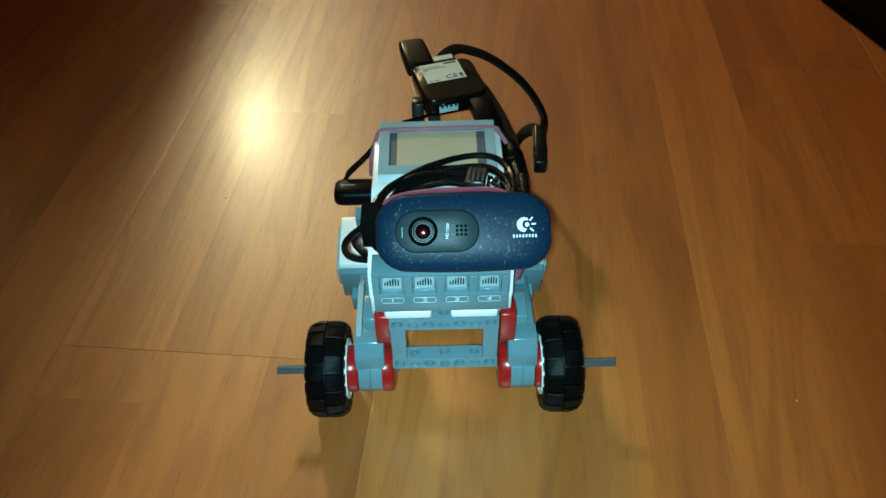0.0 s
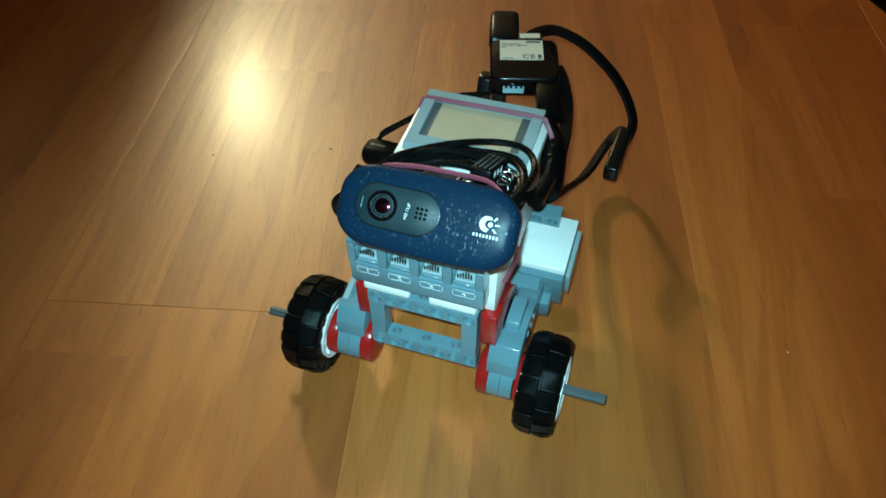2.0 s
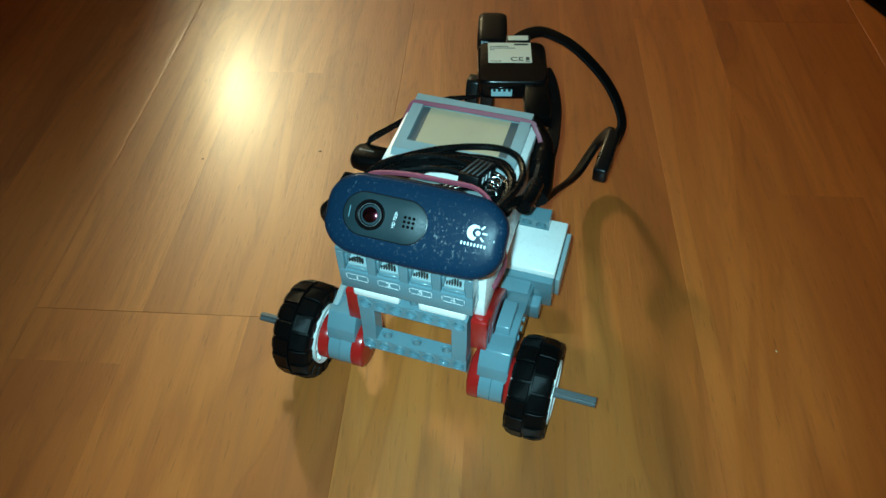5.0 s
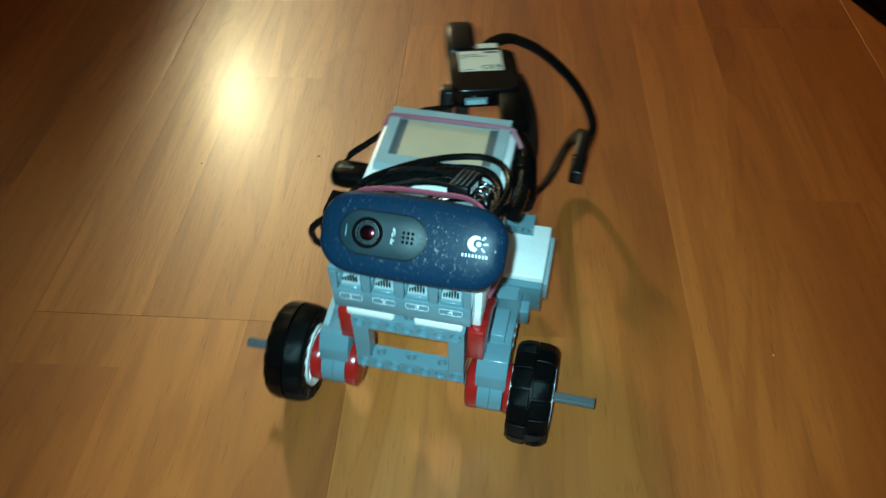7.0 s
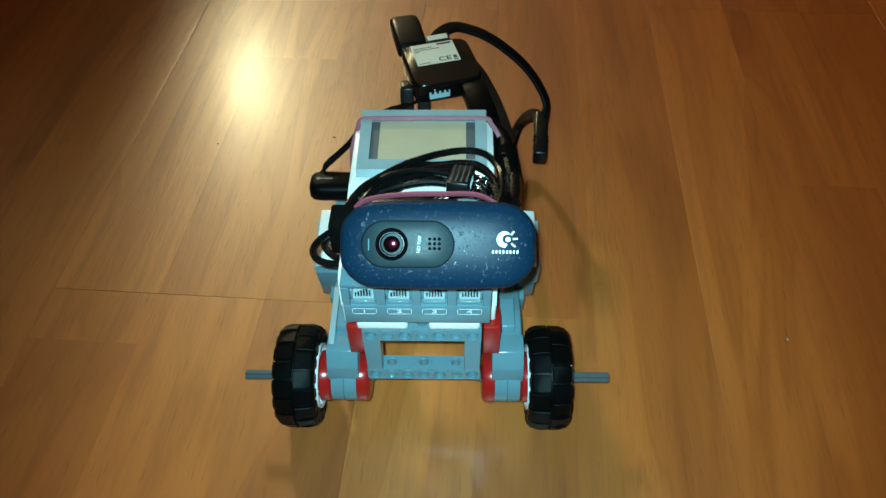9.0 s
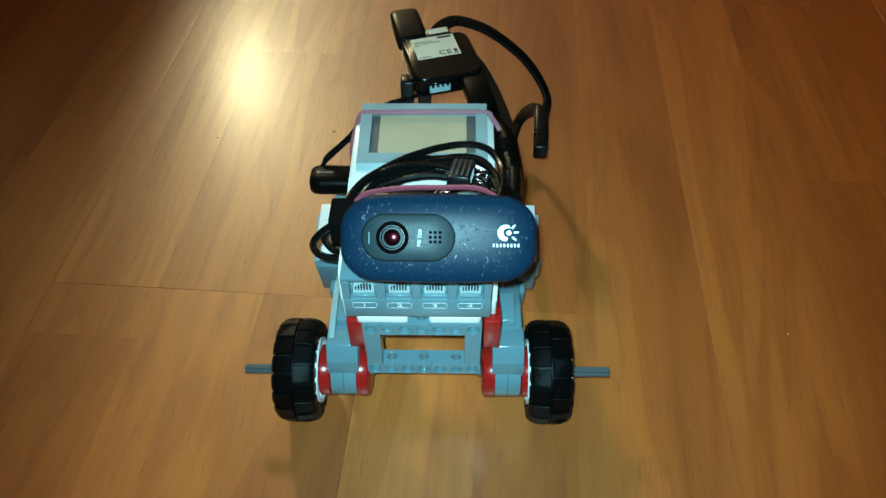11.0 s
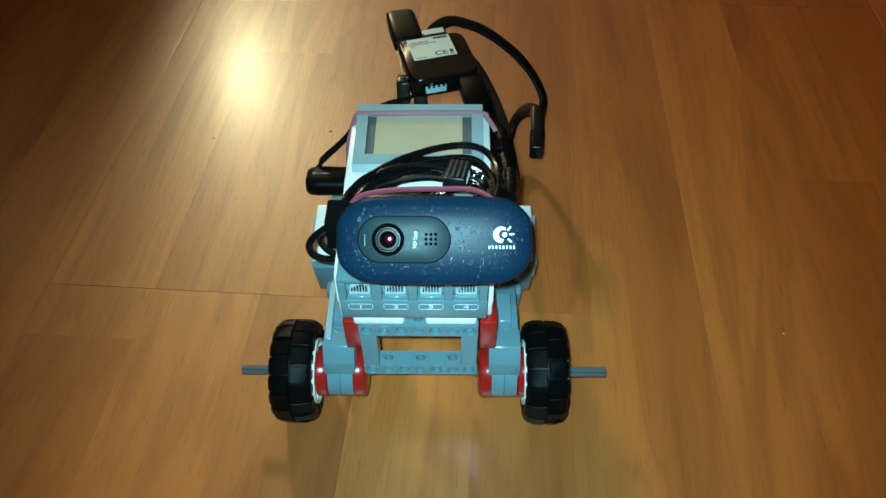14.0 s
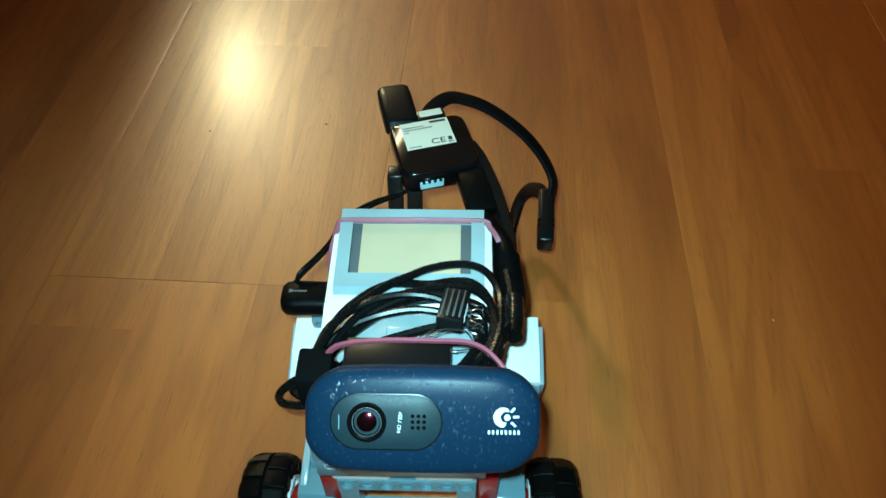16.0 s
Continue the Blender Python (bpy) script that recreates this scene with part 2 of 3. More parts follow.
def sweep(bm, pts, rx, ry=None, n=10, up=(0, 0, 1), closed=False, steps=8, m=None):
    """A tube, or with two radii a flat strap, along a smooth path."""
    ry = ry or rx
    path = smooth_path(pts, steps, closed)
    t = bmesh.new()
    rings, side = [], None
    for i, p in enumerate(path):
        a = path[i - 1] if i or closed else path[0]
        b = path[(i + 1) % len(path)] if closed or i + 1 < len(path) else path[-1]
        d = (b - a).normalized()
        if side is None:
            side = d.cross(Vector(up)).normalized()
        side = (side - d * side.dot(d)).normalized()
        top = side.cross(d)
        ring = []
        for k in range(n):
            ang = 2 * math.pi * k / n
            c, s = math.cos(ang), math.sin(ang)
            if rx != ry:
                c, s = math.copysign(abs(c) ** 0.5, c), math.copysign(abs(s) ** 0.5, s)
            ring.append(t.verts.new(p + side * (rx * c) + top * (ry * s)))
        rings.append(ring)
    for i in range(len(rings) if closed else len(rings) - 1):
        p, q = rings[i], rings[(i + 1) % len(rings)]
        for k in range(n):
            t.faces.new((p[k], p[(k + 1) % n], q[(k + 1) % n], q[k]))
    if not closed:
        t.faces.new(rings[0])
        t.faces.new(rings[-1][::-1])
    join(bm, t, m)


def outline(w, h, power, n=56):
    """A rounded oblong in x and z."""
    pts = []
    for k in range(n):
        a = 2 * math.pi * k / n
        c, s = math.cos(a), math.sin(a)
        pts.append((w / 2 * math.copysign(abs(c) ** (2 / power), c), h / 2 * math.copysign(abs(s) ** (2 / power), s)))
    return pts


def bowed(w, h, r):
    """An oblong with wide round corners and slightly bowed sides, in x and z."""
    pts = []
    for cx, cz, a0 in ((1, 1, 0), (-1, 1, 90), (-1, -1, 180), (1, -1, 270)):
        for k in range(13):
            a = radians(a0 + 90 * k / 12)
            pts.append((cx * (w / 2 - r) + r * math.cos(a), cz * (h / 2 - r) + r * math.sin(a)))
        if a0 in (0, 180):
            x0 = pts[-1][0]
            pts += [(x0 * (1 - k / 4), pts[-1][1]) for k in range(1, 8)]
    return [(x * (1 - 0.035 * (2 * z / h) ** 2), z * (1.0 - 0.085 * (2 * x / w) ** 2)) for x, z in pts]


def stadium(w, h, n=56):
    r, pts = h / 2, []
    for k in range(n):
        a = 2 * math.pi * (k + 0.5) / n
        cx = (w / 2 - r) * (1 if math.cos(a) > 0 else -1)
        pts.append((cx + r * math.cos(a), r * math.sin(a)))
    return pts


def stack(bm, layers, m=None, cap=True):
    """Closed loops, each a list of (x, y, z), skinned one to the next."""
    t = bmesh.new()
    rings = [[t.verts.new(p) for p in ring] for ring in layers]
    n = len(rings[0])
    for p, q in zip(rings, rings[1:]):
        for k in range(n):
            t.faces.new((p[k], p[(k + 1) % n], q[(k + 1) % n], q[k]))
    if cap:
        t.faces.new(rings[0])
        t.faces.new(rings[-1][::-1])
    join(bm, t, m)


def lettering(bm, text, size, m, bold=0.0):
    """Raised letters in the x-z plane, facing -y, centred."""
    cu = bpy.data.curves.new("txt", "FONT")
    cu.body, cu.size, cu.align_x, cu.align_y, cu.extrude, cu.offset = text, size, "CENTER", "CENTER", 0.06, bold
    ob = bpy.data.objects.new("txt", cu)
    scene.collection.objects.link(ob)
    bpy.context.view_layer.update()
    me = bpy.data.meshes.new_from_object(ob.evaluated_get(bpy.context.evaluated_depsgraph_get()))
    t = bmesh.new()
    t.from_mesh(me)
    bpy.data.objects.remove(ob)
    bpy.data.curves.remove(cu)
    bpy.data.meshes.remove(me)
    t.transform(Matrix.Rotation(radians(90), 4, "X"))
    join(bm, t, m)


def cell(bm, x, y, z, axis, m=None):
    """One 8 mm module of a beam, drilled along the axis, with a countersunk rim."""
    t = bmesh.new()
    n = 16
    loops = []
    for d, r in ((-4.0, None), (-4.0, 3.1), (-3.1, 3.1), (-3.1, 2.45), (3.1, 2.45), (3.1, 3.1), (4.0, 3.1), (4.0, None)):
        ring = []
        for k in range(n):
            a = 2 * math.pi * k / n
            c, s = math.cos(a), math.sin(a)
            q = 3.98 / max(abs(c), abs(s)) if r is None else r
            ring.append(t.verts.new((q * c, d, q * s)))
        loops.append(ring)
    loops.append(loops[0])
    for p, q in zip(loops, loops[1:]):
        for k in range(n):
            t.faces.new((p[k], p[(k + 1) % n], q[(k + 1) % n], q[k]))
    if axis == "z":
        t.transform(Matrix.Rotation(radians(90), 4, "X"))
    if axis == "x":
        t.transform(Matrix.Rotation(radians(90), 4, "Z"))
    t.transform(Matrix.Translation((x, y, z)))
    join(bm, t, m)


# ---- the room ----
def build_room():
    grain_turn = -3.4
    floor = tagged(new("floor"), "glossy brown oak laminate floor laid in long planks", "floor", kind="structure")
    floor.rotation_euler = (0, 0, radians(grain_turn))
    wide, long_ = 0.190, 1.285
    shapes = {}
    for i in range(-14, 15):
        shift = {-1: 0.063, 0: 0.72, 1: 0.402, -2: 0.55}.get(i, (i * 0.437) % long_)
        # one row has lifted a little: its long edge is eased wider
        eased = ((0.00001, -0.0007), (0.0003, -0.00035), (0.0007, -0.00016), (0.0015, -0.00007), (0.0030, 0.0)) if i == -2 else ((0.00001, -0.00022), (0.00018, 0.0))
        for j in range(-2, 5):
            kind = i == -2
            if kind not in shapes:
                bm = bmesh.new()
                stack(bm, [[(e, 0.00018, z), (wide - e, 0.00018, z), (wide - e, long_ - 0.00018, z), (e, long_ - 0.00018, z)] for e, z in ((0.00001, -0.008),) + eased])
                ob = part("plank", bm, WOOD, floor, scale=1.0, smooth=0)
                shapes[kind] = ob.data
            else:
                ob = new("plank", shapes[kind])
                ob.parent = floor
            ob.location = (-0.233 + 0.005 + (i + 1) * wide, shift + (j - 1) * long_, 0)

    def slab(name, label, cat, mat, *b):
        bm = bmesh.new()
        box(bm, *b)
        o = part(name, bm, mat, None, "", 1.0, 0)
        return tagged(o, label, cat, kind="structure")
    slab("subfloor", "dark screed below the laminate planks", "floor", DARKWOOD, -2.6, 2.6, -1.6, 5.4, -0.06, -0.012)
    slab("wall_north", "plain painted wall of the dim room", "wall", WALLM, -2.4, 2.4, 5.0, 5.15, 0, 2.6)
    slab("wall_south", "plain painted wall of the dim room", "wall", WALLM, -2.4, 2.4, -1.45, -1.3, 0, 2.6)
    slab("wall_west", "plain painted wall of the dim room", "wall", WALLM, -2.55, -2.4, -1.3, 5.0, 0, 2.6)
    slab("wall_east", "plain painted wall of the dim room", "wall", WALLM, 2.4, 2.55, -1.3, 5.0, 0, 2.6)
    slab("ceiling", "plain ceiling of the dim room", "ceiling", WALLM, -2.55, 2.55, -1.45, 5.15, 2.6, 2.7)


def build_cabinet():
    """Dark furniture at the edge of the lit floor."""
    cab = tagged(new("cabinet"), "dark-stained wooden cabinet standing on the laminate floor", "cabinet")
    cab.location, cab.rotation_euler = (0.362, 0.470, 0), (0, 0, radians(-74.5))
    bm = bmesh.new()
    box(bm, -0.45, 0.45, 0.004, 0.36, 0.0, 0.012, 0.003)
    part("plinth", bm, DARKWOOD, cab, scale=1.0)
    bm = bmesh.new()
    box(bm, -0.46, 0.46, 0.0, 0.38, 0.012, 0.5, 0.004)
    part("body", bm, DARKWOOD, cab, scale=1.0)


def build_shade_block():
    """Added unseen block, built as low furniture, that shades the planks from the lamp."""
    side = tagged(new("sideboard"), "added low dark wooden sideboard, out of view, shading the laminate floor", "sideboard")
    side.location, side.rotation_euler = (-0.474, 0.82, 0), (0, 0, radians(-1.0))
    bm = bmesh.new()
    box(bm, -0.43, -0.02, 0.02, 0.98, 0.0, 0.06, 0.003)
    part("plinth", bm, DARKWOOD, side, scale=1.0)
    bm = bmesh.new()
    box(bm, -0.45, -0.006, 0.0, 1.0, 0.06, 0.575, 0.004)
    part("body", bm, DARKWOOD, side, scale=1.0)
    bm = bmesh.new()
    box(bm, -0.46, 0.0, -0.01, 1.01, 0.577, 0.60, 0.004)
    part("top", bm, DARKWOOD, side, scale=1.0)


def build_lamp():
    lamp = tagged(new("pendant_lamp"), "glowing white glass globe lamp hanging from the ceiling", "lamp")
    lamp.location = LAMP
    bm = bmesh.new()
    bmesh.ops.create_uvsphere(bm, u_segments=32, v_segments=16, radius=0.15)
    part("globe", bm, GLOBE, lamp, "", 1.0)
    bm = bmesh.new()
    sweep(bm, [(0, 0, 0.15), (0, 0, 0.25), (0, 0, 2.6 - LAMP.z)], 0.006, up=(1, 0, 0))
    part("cord", bm, BLACK, lamp, "", 1.0)


# ---- the robot: x to its left-hand side's right, y to its rear, z up, millimetres; the axle at y = 0 ----
AXLE = 25.4
WHEEL_X = {-1: -61.6, 1: 59.3}
BRICK = Matrix.Translation((-2.0, -8.0, 80.0)) @ Matrix.Rotation(radians(2.9), 4, "X")


def build_brick(robot):
    B = BRICK
    bm = bmesh.new()
    prism(bm, [(8, -13), (8, -2), (9, 1), (9, 18), (12, 18.5), (58, 18), (64, 21.3), (107, 21.8), (110, 17), (110, -13)], -34.2, 34.6, 1.2, B)
    brick = part("control_brick", bm, WHITE, robot, "white control brick with grey panels and a small screen")
    # grey port panel with four recessed sockets
    half = 5.5
    centres = [-22.4, -7.4, 7.6, 22.6]
    bm = bmesh.new()
    edges = [-31.2] + [v for c in centres for v in (c - half, c + half)] + [31.6]
    for a, b in zip(edges[0::2], edges[1::2]):
        box(bm, a, b, -1.0, 8.0, 12.6, 24.6, 0.25, 1, B)
    box(bm, -31.2, 31.6, -1.0, 8.9, 0.0, 12.6, 0.6, 2, B)
    box(bm, -31.2, 31.6, -1.0, 12.0, 24.6, 27.0, 0.6, 2, B)
    part("port_panel", bm, GREY, brick, "bluish-grey panel with four numbered sockets")
    for c in centres:
        bm = bmesh.new()
        box(bm, c - half, c + half, 6.0, 8.0, 12.6, 24.6, 0, 1, B)
        part("socket_back", bm, DARKGREY, brick)
        bm = bmesh.new()
        prism(bm, [(1.0, 13.0), (1.0, 15.3), (5.9, 17.2), (5.9, 13.0)], c - 4.45, c + 4.45, 0.0, B)
        part("socket_floor", bm, LIGHT, brick)
        bm = bmesh.new()
        box(bm, c - 5.0, c + 5.0, -0.2, 0.95, 12.7, 14.4, 0.4, 1, B)
        box(bm, c - 5.45, c - 4.5, 0.6, 6.0, 15.2, 21.0, 0.2, 1, B)
        box(bm, c + 4.5, c + 5.45, 0.6, 6.0, 15.2, 21.0, 0.2, 1, B)
        part("socket", bm, GREY, brick)
        for k in range(6):
            bm = bmesh.new()
            x = c - 3.0 + 1.2 * k
            box(bm, x - 0.36, x + 0.36, 0.7, 1.3, 16.9, 17.6, 0.1, 1, B)
            part("contact", bm, PRINT, brick, "bright metal contact tip")
            # solid dark bar: the shade of the slot is put into its colour
            bm = bmesh.new()
            box(bm, x - 0.30, x + 0.30, 0.2, 1.1, 17.7, 19.4 + 0.8 * min(k, 3) - 0.8 * max(0, k - 4), 0.08, 1, B)
            part("contact_slot_shade", bm, INK_AND_SHADE, brick)
        bm = bmesh.new()
        for z0, z1, x0, x1 in ((6.7, 6.95, -4.7, 4.7), (10.35, 10.6, -4.7, 4.7), (7.1, 10.2, -5.25, -5.0), (7.1, 10.2, 5.0, 5.25)):
            box(bm, c + x0, c + x1, -1.12, -0.9, z0, z1, 0.08, 1, B)
        lettering(bm, str(centres.index(c) + 1), 3.1, B @ Matrix.Translation((c, -1.1, 8.65)) @ Matrix.Diagonal((1.7, 1, 1, 1)), 0.0)
        part("port_number", bm, PRINT, brick, "white printed number in a white outline")
    # deck with the buttons
    bm = bmesh.new()
    box(bm, -27, 27, 12, 60, 17.5, 19.2, 0.8, 2, B)
    part("button_deck", bm, LIGHT, brick)
    for x, y, w, d, mat in ((0, 38, 9, 9, DARKGREY), (-14, 38, 9, 12, LIGHT), (14, 38, 9, 12, LIGHT), (0, 50, 16, 6, LIGHT), (0, 26, 16, 6, LIGHT), (-22, 52, 8, 4, LIGHT)):
        bm = bmesh.new()
        box(bm, x - w / 2, x + w / 2, y - d / 2, y + d / 2, 19.0, 20.8, 0.9, 2, B)
        part("button", bm, mat, brick)
    # raised screen housing
    bm = bmesh.new()
    zt0, zt1 = 24.0, 26.6
    top = lambda y: zt0 + (zt1 - zt0) * (y - 70) / 40
    for x0, x1, y0, y1 in ((-31, -25.5, 70, 110), (25.5, 31, 70, 110), (-25.5, 25.5, 70, 76.5), (-25.5, 25.5, 103.5, 110)):
        prism(bm, [(y0, 18), (y0, top(y0)), (y1, top(y1)), (y1, 18)], x0, x1, 0.0, B)
    prism(bm, [(63, 17), (69.95, 24.0), (69.95, 17)], -31, 31, 0.0, B)
    part("screen_housing", bm, LIGHT, brick, "grey raised surround of the screen")
    bm = bmesh.new()
    prism(bm, [(76.6, 18), (76.6, 22.6), (103.4, 24.2), (103.4, 18)], -25.4, 25.4, 0.0, B)
    part("screen_mask", bm, DARKGREY, brick)
    bm = bmesh.new()
    prism(bm, [(77.2, 20), (77.2, 22.95), (103.2, 24.5), (103.2, 20)], -21.5, 21.0, 0.0, B)
    part("screen", bm, LCD, brick, "blank cream liquid crystal screen")
    bm = bmesh.new()
    box(bm, -1.2, 1.2, 64.0, 72, 20.0, 24.9, 0.3, 1, B)
    part("screen_clip", bm, DARKGREY, brick)
    # lower front lip with the grey pin between two white bars
    for x0, x1 in ((-29.5, -6.6), (2.6, 25.5)):
        bm = bmesh.new()
        box(bm, x0, x1, -6.3, 4, 71.3, 76.6, 1.4, 3)
        part("front_lip", bm, WHITE, brick)


def build_frame(robot):
    bm = bmesh.new()
    x0, y, zb, zt = -1.8, -2.4, 36.4, 67.2
    for i in range(7):
        x = x0 + (i - 3) * 8
        for z in (zb, zt):
            if i % 2 == 0:
                cell(bm, x, y, z, "y")
            else:
                cell(bm, 0, 0, 0, "z", Matrix.Translation((x, y + 0.8, z)) @ Matrix.Diagonal((1, 0.8, 1, 1)))
                cell(bm, 0, 0, 0, "y", Matrix.Translation((x, y - 3.2, z)) @ Matrix.Diagonal((1.0, 0.2, 1.0, 1)))
            ring = [2 * math.pi * k / 12 for k in range(12)]
            sweep(bm, [(x + 3.15 * math.cos(a), y - 4.0, z + 3.15 * math.sin(a)) for a in ring], 0.28, n=6, closed=True, steps=2, up=(0, 1, 0.01))
    for x in (x0 - 24, x0 + 24):
        box(bm, x - 3.9, x + 3.9, y - 3.9, y + 3.9, zb + 3.9, zt - 3.9, 0.3, 1)
    bm.transform(Matrix.Translation((26.2, 0, 0)) @ Matrix.Diagonal((0.96, 1, 1, 1)) @ Matrix.Translation((-26.2, 0, 0)))
    part("open_frame", bm, GREY, robot, "bluish-grey open rectangular beam frame with pin holes")


def build_motor(robot, s):
    """s is 1 for the motor at x > 0, -1 for the other."""
    S = Matrix.Diagonal((s, 1, 1, 1))
    T = Matrix.Translation((-1.2, 0, 0)) @ S @ Matrix.Translation((0, 0, AXLE)) @ Matrix.Rotation(radians(14), 4, "X")
    bm = bmesh.new()
    lathe(bm, [(33.4, 12.0), (39.3, 12.2), (39.5, 11.8), (39.7, 12.2), (45.6, 12.0)], 40, S @ Matrix.Translation((0, 0, AXLE)))
    prism(bm, [(-8.2, 33), (-6.9, 41.4), (-2.2, 49.2), (8, 49.6), (8, 30)], 31.8, 46.8, 0.6, S)
    prism(bm, [(6, 22), (4, 48.6), (24, 47.5), (50, 42), (54, 32), (30, 27)], 35.4, 46.2, 0.8, S)
    prism(bm, [(9, 46), (10.5, 52.6), (27, 53.6), (31, 45)], 35.8, 42.8, 0.6, S)
    for y in (16.0, 22.0, 28.0):
        lathe(bm, [(46.0, 1.6), (46.7, 1.6), (46.9, 1.2)], 14, S @ Matrix.Translation((0, y, 40)))
    motor = part("motor", bm, GREY, robot, "grey and white geared motor sloping up to the rear")
    bm = bmesh.new()
    box(bm, 31, 57, 52, 88, -16, 10.0, 1.0, 2, T)
    box(bm, 43, 52, 45, 54, -21, -6, 1.6, 2, T)
    box(bm, 33, 44, 40, 53, -14, 0, 1.4, 2, T)
    box(bm, 31, 46, 44, 56, -4, 8, 1.0, 2, T)
    part("gearbox", bm, GREY, motor)
    bm = bmesh.new()
    prism(bm, [(55.5, 8.8), (56.5, 13.2), (70, 14.0), (88.5, 13.0), (88.5, 8.8)], 31.2, 57.0, 0.7, T)
    part("cover", bm, WHITE, motor, "white top cover")
    bm = bmesh.new()
    prism(bm, [(58, -12), (58, 5), (86, 7), (86, -14)], 57.1, 59.6, 0.6, T)
    part("side_plate", bm, LIGHT, motor)
    for x0, x1 in ((27.0, 33.5), (45.5, 51.6)):
        bm = bmesh.new()
        lathe(bm, [(x0, 9.5), (x0 + 0.8, 11.9), (x0 + 1.6, 12.4), (x1 - 0.3, 12.4), (x1, 12.0)], 40, S @ Matrix.Translation((0, 0, AXLE)))
        part("hub_disc", bm, RED, motor, "glossy red output disc")
    bm = bmesh.new()
    for k in range(3):
        cell(bm, 28.5 + 8 * k - 0.5, 85, 17.5, "y", T)
    part("beam", bm, GREY, motor)
    # red bracket beside the open frame
    bm = bmesh.new()
    prism(bm, [(-3.6, 49.5), (-4.0, 69.6), (-3.2, 70.4), (1.5, 70.4), (2.5, 64), (2.5, 49.5)], 27.0, 35.0, 0.9, S)
    prism(bm, [(1.0, 48.0), (1.0, 68.6), (6.0, 68.4), (34, 53.5), (36, 46), (10, 46)], 28.4, 35.2, 0.9, S)
    part("bracket", bm, RED, robot, "glossy red angled bracket")
    if s < 0:
        bm = bmesh.new()
        prism(bm, [(1, 49.8), (9, 52.5), (32, 54.5), (44, 48.5), (30, 46.0), (8, 48.0)], 43.0, 46.1, 0.6, S)
        part("neck_cover", bm, LIGHT, robot)


def build_wheel(robot, s):
    """Rim about the local x axis, with the tyre on it and the axle through it."""
    bm = bmesh.new()
    lathe(bm, [(-10.4, 14.8), (-10.4, 16.1), (-8.0, 15.6), (8.0, 15.6), (10.4, 16.1), (10.4, 14.8), (8.0, 13.6), (-8.0, 13.6)], 40, closed=True)
    rim = part("wheel", bm, WHITE, robot, "white spoked wheel with a black chunky tyre")
    rim.location = (WHEEL_X[s] / 1000, 0, AXLE / 1000)
    bm = bmesh.new()
    lathe(bm, [(-8.8, 5.2), (-1.0, 5.2), (-1.0, 13.9), (1.0, 13.9), (1.0, 5.2), (8.8, 5.2)], 32)
    part("hub", bm, WHITE, rim)
    bm = bmesh.new()
    box(bm, -9.6, 9.6, -1.1, 1.1, 4.5, 14.2, 0.3, 1)
    spoke = part("spoke", bm, WHITE, rim)
    for k in range(1, 8):
        ob = new("spoke", spoke.data)
        ob.parent = rim
        ob.rotation_euler = (2 * math.pi * k / 8, 0, 0)
    bm = bmesh.new()
    lathe(bm, [(-8.8, 15.6), (-9.4, 17.5), (-9.6, 20.0), (-8.8, 22.6), (-6, 24.0), (6, 24.0), (8.8, 22.6), (9.6, 20.0), (9.4, 17.5), (8.8, 15.6)], 52, closed=True)
    part("tyre", bm, RUBBER, rim, "black rubber tyre with staggered tread blocks")
    n = 17
    for row in (-1, 1):
        x0, x1 = (0.3, 9.9) if row > 0 else (-9.9, -0.3)
        layers = []
        for r, dx, dl in ((22.4, 0.0, 4.25), (25.15, 0.2, 4.05), (25.4, 0.5, 3.75)):
            cut = dx + (0.9 if r > 24 else 0)
            outer, inner = (x1 - cut, x0 + dx) if row > 0 else (x0 + cut, x1 - dx)
            mid, fall = inner + 0.6 * (outer - inner), (1.2 if r > 24 else 0)
            layers.append([(xx, (r - drop) * math.sin(sg * dl / 25.4), (r - drop) * math.cos(sg * dl / 25.4)) for xx, sg, drop in ((inner, -1, 0), (mid, -1, 0.15), (outer, -1, fall), (outer, 0, fall), (outer, 1, fall), (mid, 1, 0.15), (inner, 1, 0), (inner, 0, 0))])
        # each block reaches over the shoulder on to the side wall
        xo = 9.45 * row
        low = [(xo, r * math.sin(sg * 3.0 / 25.4), r * math.cos(sg * 3.0 / 25.4)) for r, sg in ((18.0, -1), (22.9, -1), (22.9, 1), (18.0, 1))]
        bm = bmesh.new()
        stack(bm, layers)
        stack(bm, [low, [(x + 0.6 * row, y * 0.9, z) for x, y, z in low]])
        block = part("tread_block", bm, RUBBER, rim)
        for k in range(n):
            ob = block if k == 0 else new("tread_block", block.data)
            ob.parent = rim
            ob.rotation_euler = (2 * math.pi * (k + (0.5 if row > 0 else 0)) / n, 0, 0)
    bm = bmesh.new()
    a0, a1 = (-34, 30.5) if s > 0 else (-28.2, 36)
    box(bm, a0, a1, -2.4, 2.4, -0.9, 0.9, 0.25, 1)
    box(bm, a0, a1, -0.9, 0.9, -2.4, 2.4, 0.25, 1)
    part("axle", bm, DARKGREY, rim, "dark grey cross-shaped axle")
    return rim


